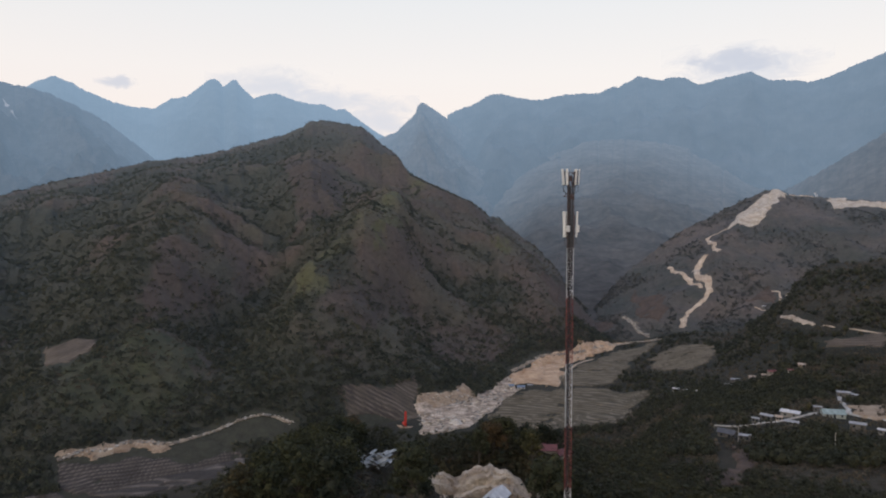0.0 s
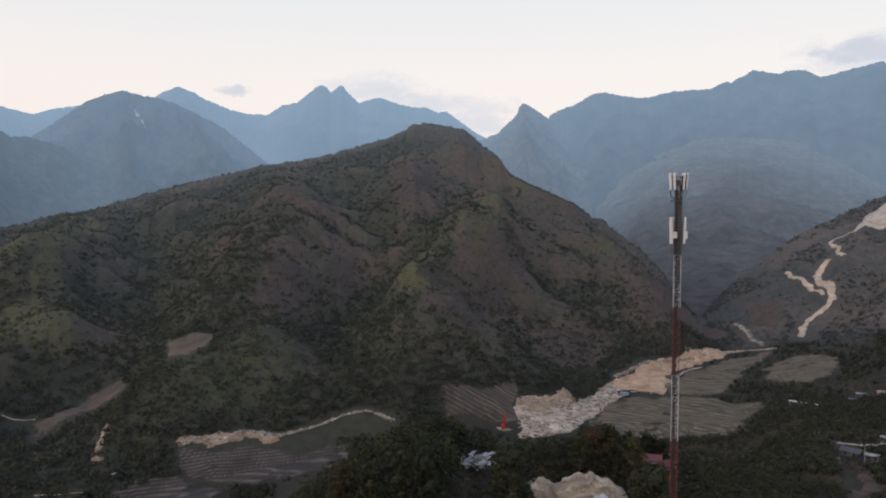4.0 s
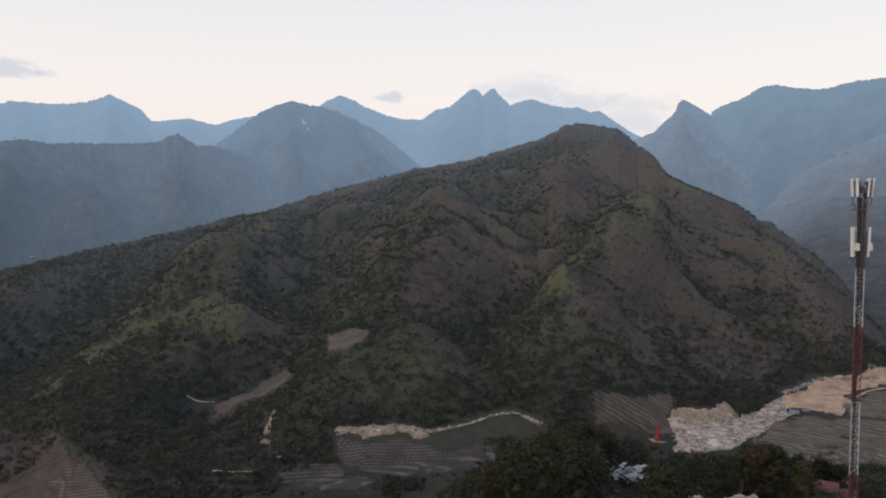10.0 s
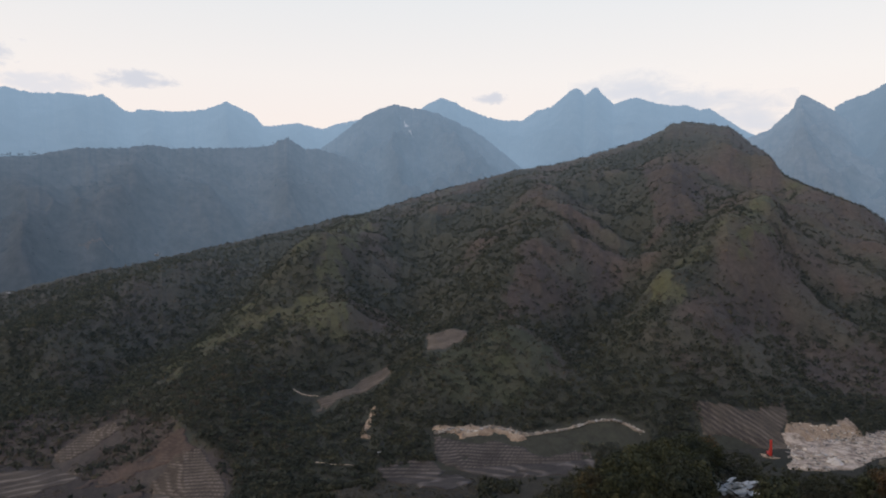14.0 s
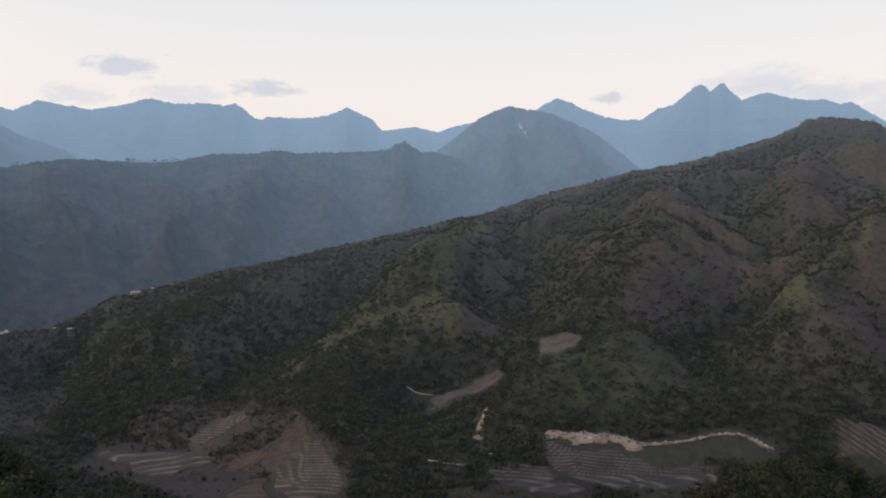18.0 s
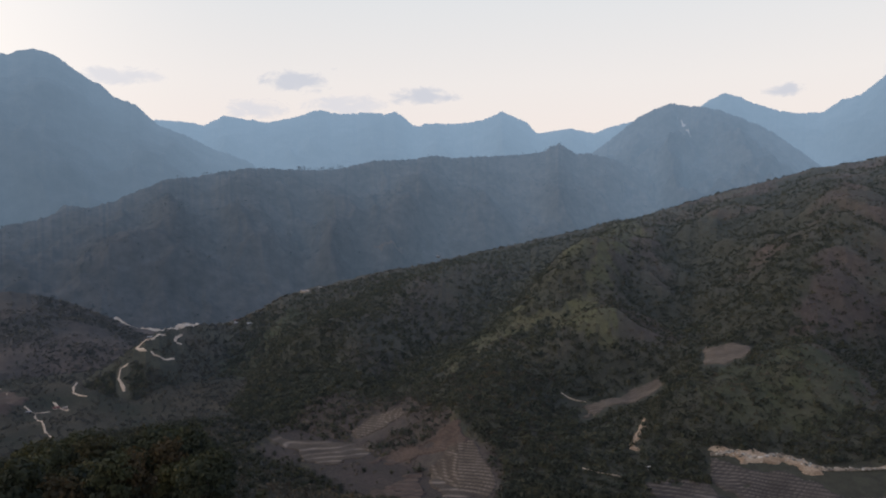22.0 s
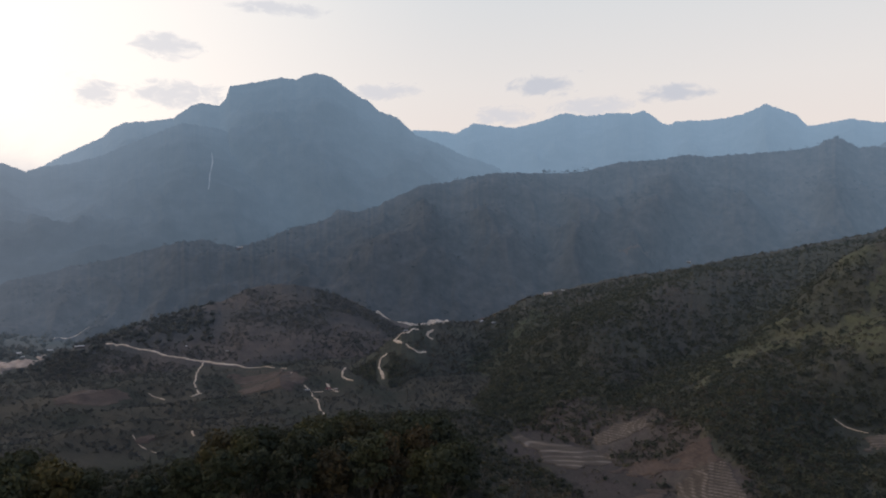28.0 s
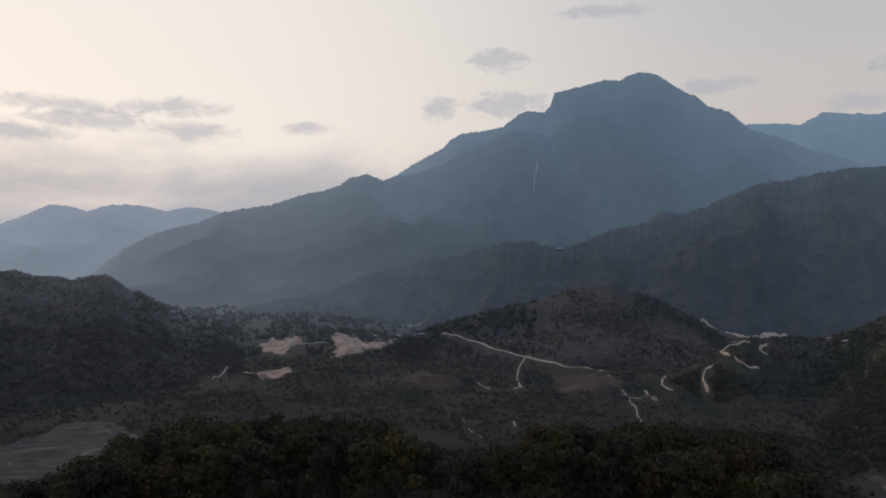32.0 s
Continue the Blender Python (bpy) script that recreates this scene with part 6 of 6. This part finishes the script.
# the red drilling rig on its pad by the river
M["rig_red"] = paint("red_machine_paint", (0.50, 0.045, 0.03), 0.45, wear=(0.8, 1.1))
M["track"] = paint("dark_steel_track", (0.05, 0.048, 0.045), 0.7)
rig = tagged(root("drilling_rig", RIG[0], RIG[1], float(land(*RIG)[0]) + 0.9, 20), "red tracked drilling rig with an upright mast", "drilling rig")
bm = bmesh.new()
for x in (-0.7, 0.7):
    for y in (-0.7, 0.7):
        rod(bm, (x, y - 2.4, 0.6), (x * 0.8, y * 0.8 - 2.4, 14.5), 0.22)
for k in range(10):
    h = 1 + k * 1.4
    box(bm, (1.5, 1.5, 0.16), pose(0, -2.4, h))
box(bm, (1.15, 1.15, 13), pose(0, -2.4, 7.6), 0.05)
part("mast", bm, M["rig_red"], rig)
bm = bmesh.new()
box(bm, (3.2, 5.0, 2.0), pose(0, 0.8, 2.2), 0.2)
part("body", bm, M["rig_red"], rig)
bm = bmesh.new()
box(bm, (1.2, 1.6, 1.8), pose(1.2, -1.4, 2.4), 0.12)
part("cab", bm, M["opening"], rig, "dark glazed cab")
for s in (-1, 1):
    bm = bmesh.new()
    box(bm, (0.8, 5.4, 1.1), pose(s * 1.6, 0.4, 0.4), 0.3)
    part("crawler_track", bm, M["track"], rig)
bm = bmesh.new()
rod(bm, (0.0, 2.4, 2.6), (0.0, -2.0, 11.5), 0.16)
part("stay", bm, M["rig_red"], rig)
pad = [(RIG[0] + 6 * math.cos(a) * (1 + 0.2 * math.sin(3 * a)), RIG[1] + 5 * math.sin(a)) for a in np.linspace(0, 5.8, 12)]
gx, gy, m, n = patch_grid(pad, 1.2, 4)
base = land(gx.ravel(), gy.ravel()).reshape(gx.shape)
ob, _ = patch("work_pad", gx, gy, np.where(m, base + 0.5, base - 1), m, n, M["cutting"])
tagged(ob, "levelled pad of orange soil under the rig", "bare ground", kind="structure")

# boulders along the river
g6 = np.random.default_rng(66)
stones = []
for kind, outline in SLIPS[:3]:
    o = np.array(outline, float)
    q = g6.uniform(o.min(0), o.max(0), (2600 if kind == "stones" else 500, 2))
    q = q[inside(q[:, 0], q[:, 1], outline)]
    stones.append(q)
for kind, way in TRACKS:
    if kind == "stream":
        w = np.array(way, float)
        u = g6.uniform(0, len(w) - 1.001, 500)
        k = u.astype(int)
        q = w[k] * (1 - (u - k))[:, None] + w[k + 1] * (u - k)[:, None]
        stones.append(q[:, :2] + g6.normal(size=(500, 2)) * q[:, 2:] * 0.28)
q = np.concatenate(stones)
size = 0.35 + 1.3 * g6.random(len(q)) ** 3
M["boulders"] = foliage("river_boulders", [(0.0, (0.10, 0.085, 0.07)), (0.5, (0.30, 0.26, 0.22)), (1.0, (0.56, 0.50, 0.43))], thin=0.0)
stuff("boulders", [clumps(ICO1, np.stack([q[:, 0], q[:, 1], land(q[:, 0], q[:, 1]) + 1.0], 1), size, 0.7, 0.2)], M["boulders"], "pale boulders strewn along the river bed", "boulders")

# a pale heap of tipped gravel on the river bank
hx, hy = HEAP
g7 = np.random.default_rng(77)
U_, V_ = np.meshgrid(np.linspace(0, 1, 28), np.linspace(0, 2 * math.pi, 40))
px, py = hx + 7.5 * U_ * np.cos(V_), hy + 6.0 * U_ * np.sin(V_)
pz = land(px.ravel(), py.ravel()).reshape(px.shape) + 0.6 + 5.2 * (1 - U_ ** 1.2) + 0.8 * (fbm(px / 2, py / 2, 3, 78) - 0.5) * (1 - U_) - 1.4 * U_ ** 6
M["gravel"] = earth("tipped_gravel", (0.48, 0.43, 0.37), (0.66, 0.60, 0.53), 0.9, relief=0.3)
tagged(sheet("gravel_heap", np.stack([px, py, pz], -1).reshape(-1, 3), 28, 40, M["gravel"]), "pale heap of tipped gravel beside the river", "gravel heap")

# utility poles beside the village
for k, (dx, dy) in enumerate(((0, 0), (26, -14), (-30, 22))):
    px, py = POLE[0] + dx, POLE[1] + dy
    ob = tagged(root("utility_pole", px, py, float(land(px, py)[0]) - 0.5, 20), "slim grey concrete utility pole", "utility pole", "utility poles")
    bm = bmesh.new()
    rod(bm, (0, 0, 0), (0, 0, 8.5), 0.16, 0.10, 8)
    part("pole", bm, M["street"], ob)
    bm = bmesh.new()
    box(bm, (1.5, 0.1, 0.1), pose(0, 0, 8.0))
    for x in (-0.6, 0, 0.6):
        rod(bm, (x, 0, 8.05), (x, 0, 8.3), 0.04)
    part("crossarm", bm, M["rust"], ob)


# ---------------------------------------------------------------- far scars and clouds
M["pale_scar"] = distance_mat("pale_scar", (0.20, 0.19, 0.18))
M["scar"] = distance_mat("bare_scar", (0.22, 0.20, 0.19))
for i, (hill, way) in enumerate(SCARS):
    pts = np.array(way, float)
    s = np.linspace(0, len(pts) - 1, 26)
    cx, cy, w = (np.interp(s, np.arange(len(pts)), pts[:, k]) for k in range(3))
    d = np.hypot(cx, cy)
    tx, ty = cy / d, -cx / d
    across = np.linspace(-0.5, 0.5, 5)[:, None]
    wide = w * ({"second": 0.28, "shoulder": 0.4, "scarred": 0.6}.get(hill, 1.0)) * (0.45 + 0.9 * fbm(s * 2.2, s * 0 + i, 3, 300 + i))
    if hill == "scarred":                                  # broken into single slips
        wide = wide * np.clip((fbm(s * 1.1, s * 0 + i, 2, 340 + i) - 0.40) * 7, 0.05, 2.2)
    wander = w * (0.3 if hill == "second" else 1.2) * (fbm(s * 1.3, s * 0 + i + 5, 2, 320 + i) - 0.5)
    px, py = cx + tx * (across * wide + wander), cy + ty * (across * wide + wander)
    az_, r_ = polar(px, py)
    pz = HILLS[hill].height(az_, r_) + (22.0 if hill == "shoulder" else 5.0)
    ob = sheet("landslip_scar", np.stack([px, py, pz], -1).reshape(-1, 3), 26, 5, M["pale_scar" if hill == "shoulder" else "scar"])
    tagged(ob, "pale landslip scar on a far slope", "landslip scar", kind="structure")


def cloud_mat(name, col, glow, soft, scale):
    m, t, b, out = material(name)
    t.nodes.remove(b)
    at = t.nodes.new("ShaderNodeAttribute")
    at.attribute_name = "body"
    pos = t.nodes.new("ShaderNodeNewGeometry")
    flat = add(t, "ShaderNodeMapping")
    flat.inputs["Scale"].default_value = (1, 1, 2.2)
    t.links.new(pos.outputs["Position"], flat.inputs["Vector"])
    n = add(t, "ShaderNodeTexNoise", Scale=scale, Detail=7.0, Roughness=0.58, Distortion=0.6)
    t.links.new(flat.outputs[0], n.inputs["Vector"])
    mul = t.nodes.new("ShaderNodeMath")
    mul.operation = "MULTIPLY_ADD"
    mul.inputs[1].default_value = 0.5
    t.links.new(at.outputs["Fac"], mul.inputs[0])
    t.links.new(n.outputs["Fac"], mul.inputs[2])
    rg = t.nodes.new("ShaderNodeMapRange")
    rg.interpolation_type = "SMOOTHSTEP"
    for key, value in (("From Min", 0.74 - soft), ("From Max", 0.74 + soft), ("To Min", 0.0), ("To Max", glow)):
        rg.inputs[key].default_value = value
    t.links.new(mul.outputs[0], rg.inputs["Value"])
    em, tr, mix = add(t, "ShaderNodeEmission", Color=(*col, 1), Strength=1.0), t.nodes.new("ShaderNodeBsdfTransparent"), t.nodes.new("ShaderNodeMixShader")
    t.links.new(rg.outputs[0], mix.inputs[0])
    t.links.new(tr.outputs[0], mix.inputs[1])
    t.links.new(em.outputs[0], mix.inputs[2])
    t.links.new(mix.outputs[0], out.inputs[0])
    return m


M["cloud_blue"] = cloud_mat("blue_grey_cloud", (0.56, 0.575, 0.63), 0.72, 0.17, 0.007)
M["cloud_thin"] = cloud_mat("thin_grey_cloud", (0.66, 0.655, 0.69), 0.6, 0.18, 0.0075)
M["cloud_cap"] = cloud_mat("cap_cloud", (0.64, 0.645, 0.68), 0.75, 0.25, 0.004)
M["cloud_glow"] = cloud_mat("evening_cloud", (0.80, 0.75, 0.745), 0.7, 0.22, 0.006)
M["cloud_bank"] = cloud_mat("cloud_bank", (0.68, 0.645, 0.655), 0.92, 0.34, 0.0007)


def cloud(kind, az, el, wide, high, dist, label, flat_base=0.0):
    """A soft cloud on the sky: centre bearing and elevation, size in degrees."""
    nu, nv = 48, 20
    u, v = np.meshgrid(np.linspace(-1, 1, nu), np.linspace(-1, 1, nv))
    a, e = az + u * wide / 2, np.radians(el + v * high / 2)
    puff = dist + 25 * (fbm(u * 3 + az, v * 3, 3, int(az) + 400) - 0.5)
    px, py = xy(a, puff * np.cos(e))
    pz = EYE + puff * np.sin(e)
    low = np.where(v < 0, v * (1 - flat_base), v)
    body = np.clip(1.0 - np.sqrt(u ** 2 + low ** 2), 0, 1) ** 0.7
    if flat_base:
        body = np.clip(1 - np.abs(u) ** 3, 0, 1) * np.clip((1 - v) * 0.9, 0, 1)
    ob = sheet("cloud", np.stack([px, py, pz], -1).reshape(-1, 3), nu, nv, M[kind])
    ob.data.attributes.new("body", "FLOAT", "POINT").data.foreach_set("value", body.ravel().astype(np.float32))
    ob.visible_shadow = False
    return tagged(ob, label, "cloud", kind="structure")


THIN, DARK, CAP = "thin grey evening cloud low in the sky", "small blue-grey evening cloud", "soft cap of cloud on a mountain top"
for row in (("cloud_cap", -23.4, 10.9, 12.0, 3.6, 4790, CAP), ("cloud_blue", -23.0, 11.3, 9.0, 2.4, 4780, CAP),
            ("cloud_cap", 14.0, 10.0, 10.0, 3.4, 4900, CAP), ("cloud_cap", 9.6, 8.7, 9.0, 3.2, 4905, CAP), ("cloud_cap", 5.2, 7.4, 6.5, 4.2, 4910, CAP),
            ("cloud_blue", 25.2, 9.6, 3.6, 1.3, 4900, THIN), ("cloud_blue", 63.3, 11.0, 6.4, 2.3, 4890, DARK), ("cloud_blue", 53.2, 10.1, 7.0, 1.8, 4890, DARK),
            ("cloud_thin", 59.5, 9.2, 8.0, 2.2, 4895, THIN), ("cloud_thin", 66.5, 8.8, 6.0, 1.8, 4895, THIN), ("cloud_thin", 93.2, 13.2, 6.0, 2.4, 4885, DARK), ("cloud_thin", 98.2, 9.5, 4.0, 2.6, 4885, DARK),
            ("cloud_thin", 92.4, 9.7, 9.0, 2.6, 4890, THIN), ("cloud_thin", 85.0, 16.6, 9.0, 1.3, 4890, THIN), ("cloud_thin", 76.5, 10.6, 7.0, 1.6, 4890, THIN),
            ("cloud_glow", 126.8, 8.5, 11.0, 1.5, 4880, DARK), ("cloud_glow", 119.0, 8.8, 9.0, 1.9, 4880, DARK), ("cloud_glow", 124.5, 7.5, 12.0, 1.8, 4880, DARK),
            ("cloud_glow", 129.5, 6.4, 8.0, 1.6, 4880, THIN), ("cloud_glow", 109.0, 7.6, 5.0, 1.3, 4880, THIN), ("cloud_glow", 117.5, 7.0, 7.0, 2.0, 4880, THIN)):
    cloud(*row)
cloud("cloud_bank", 119.0, 3.2, 62.0, 8.6, 4870, "wide soft grey bank of evening cloud", 0.9)
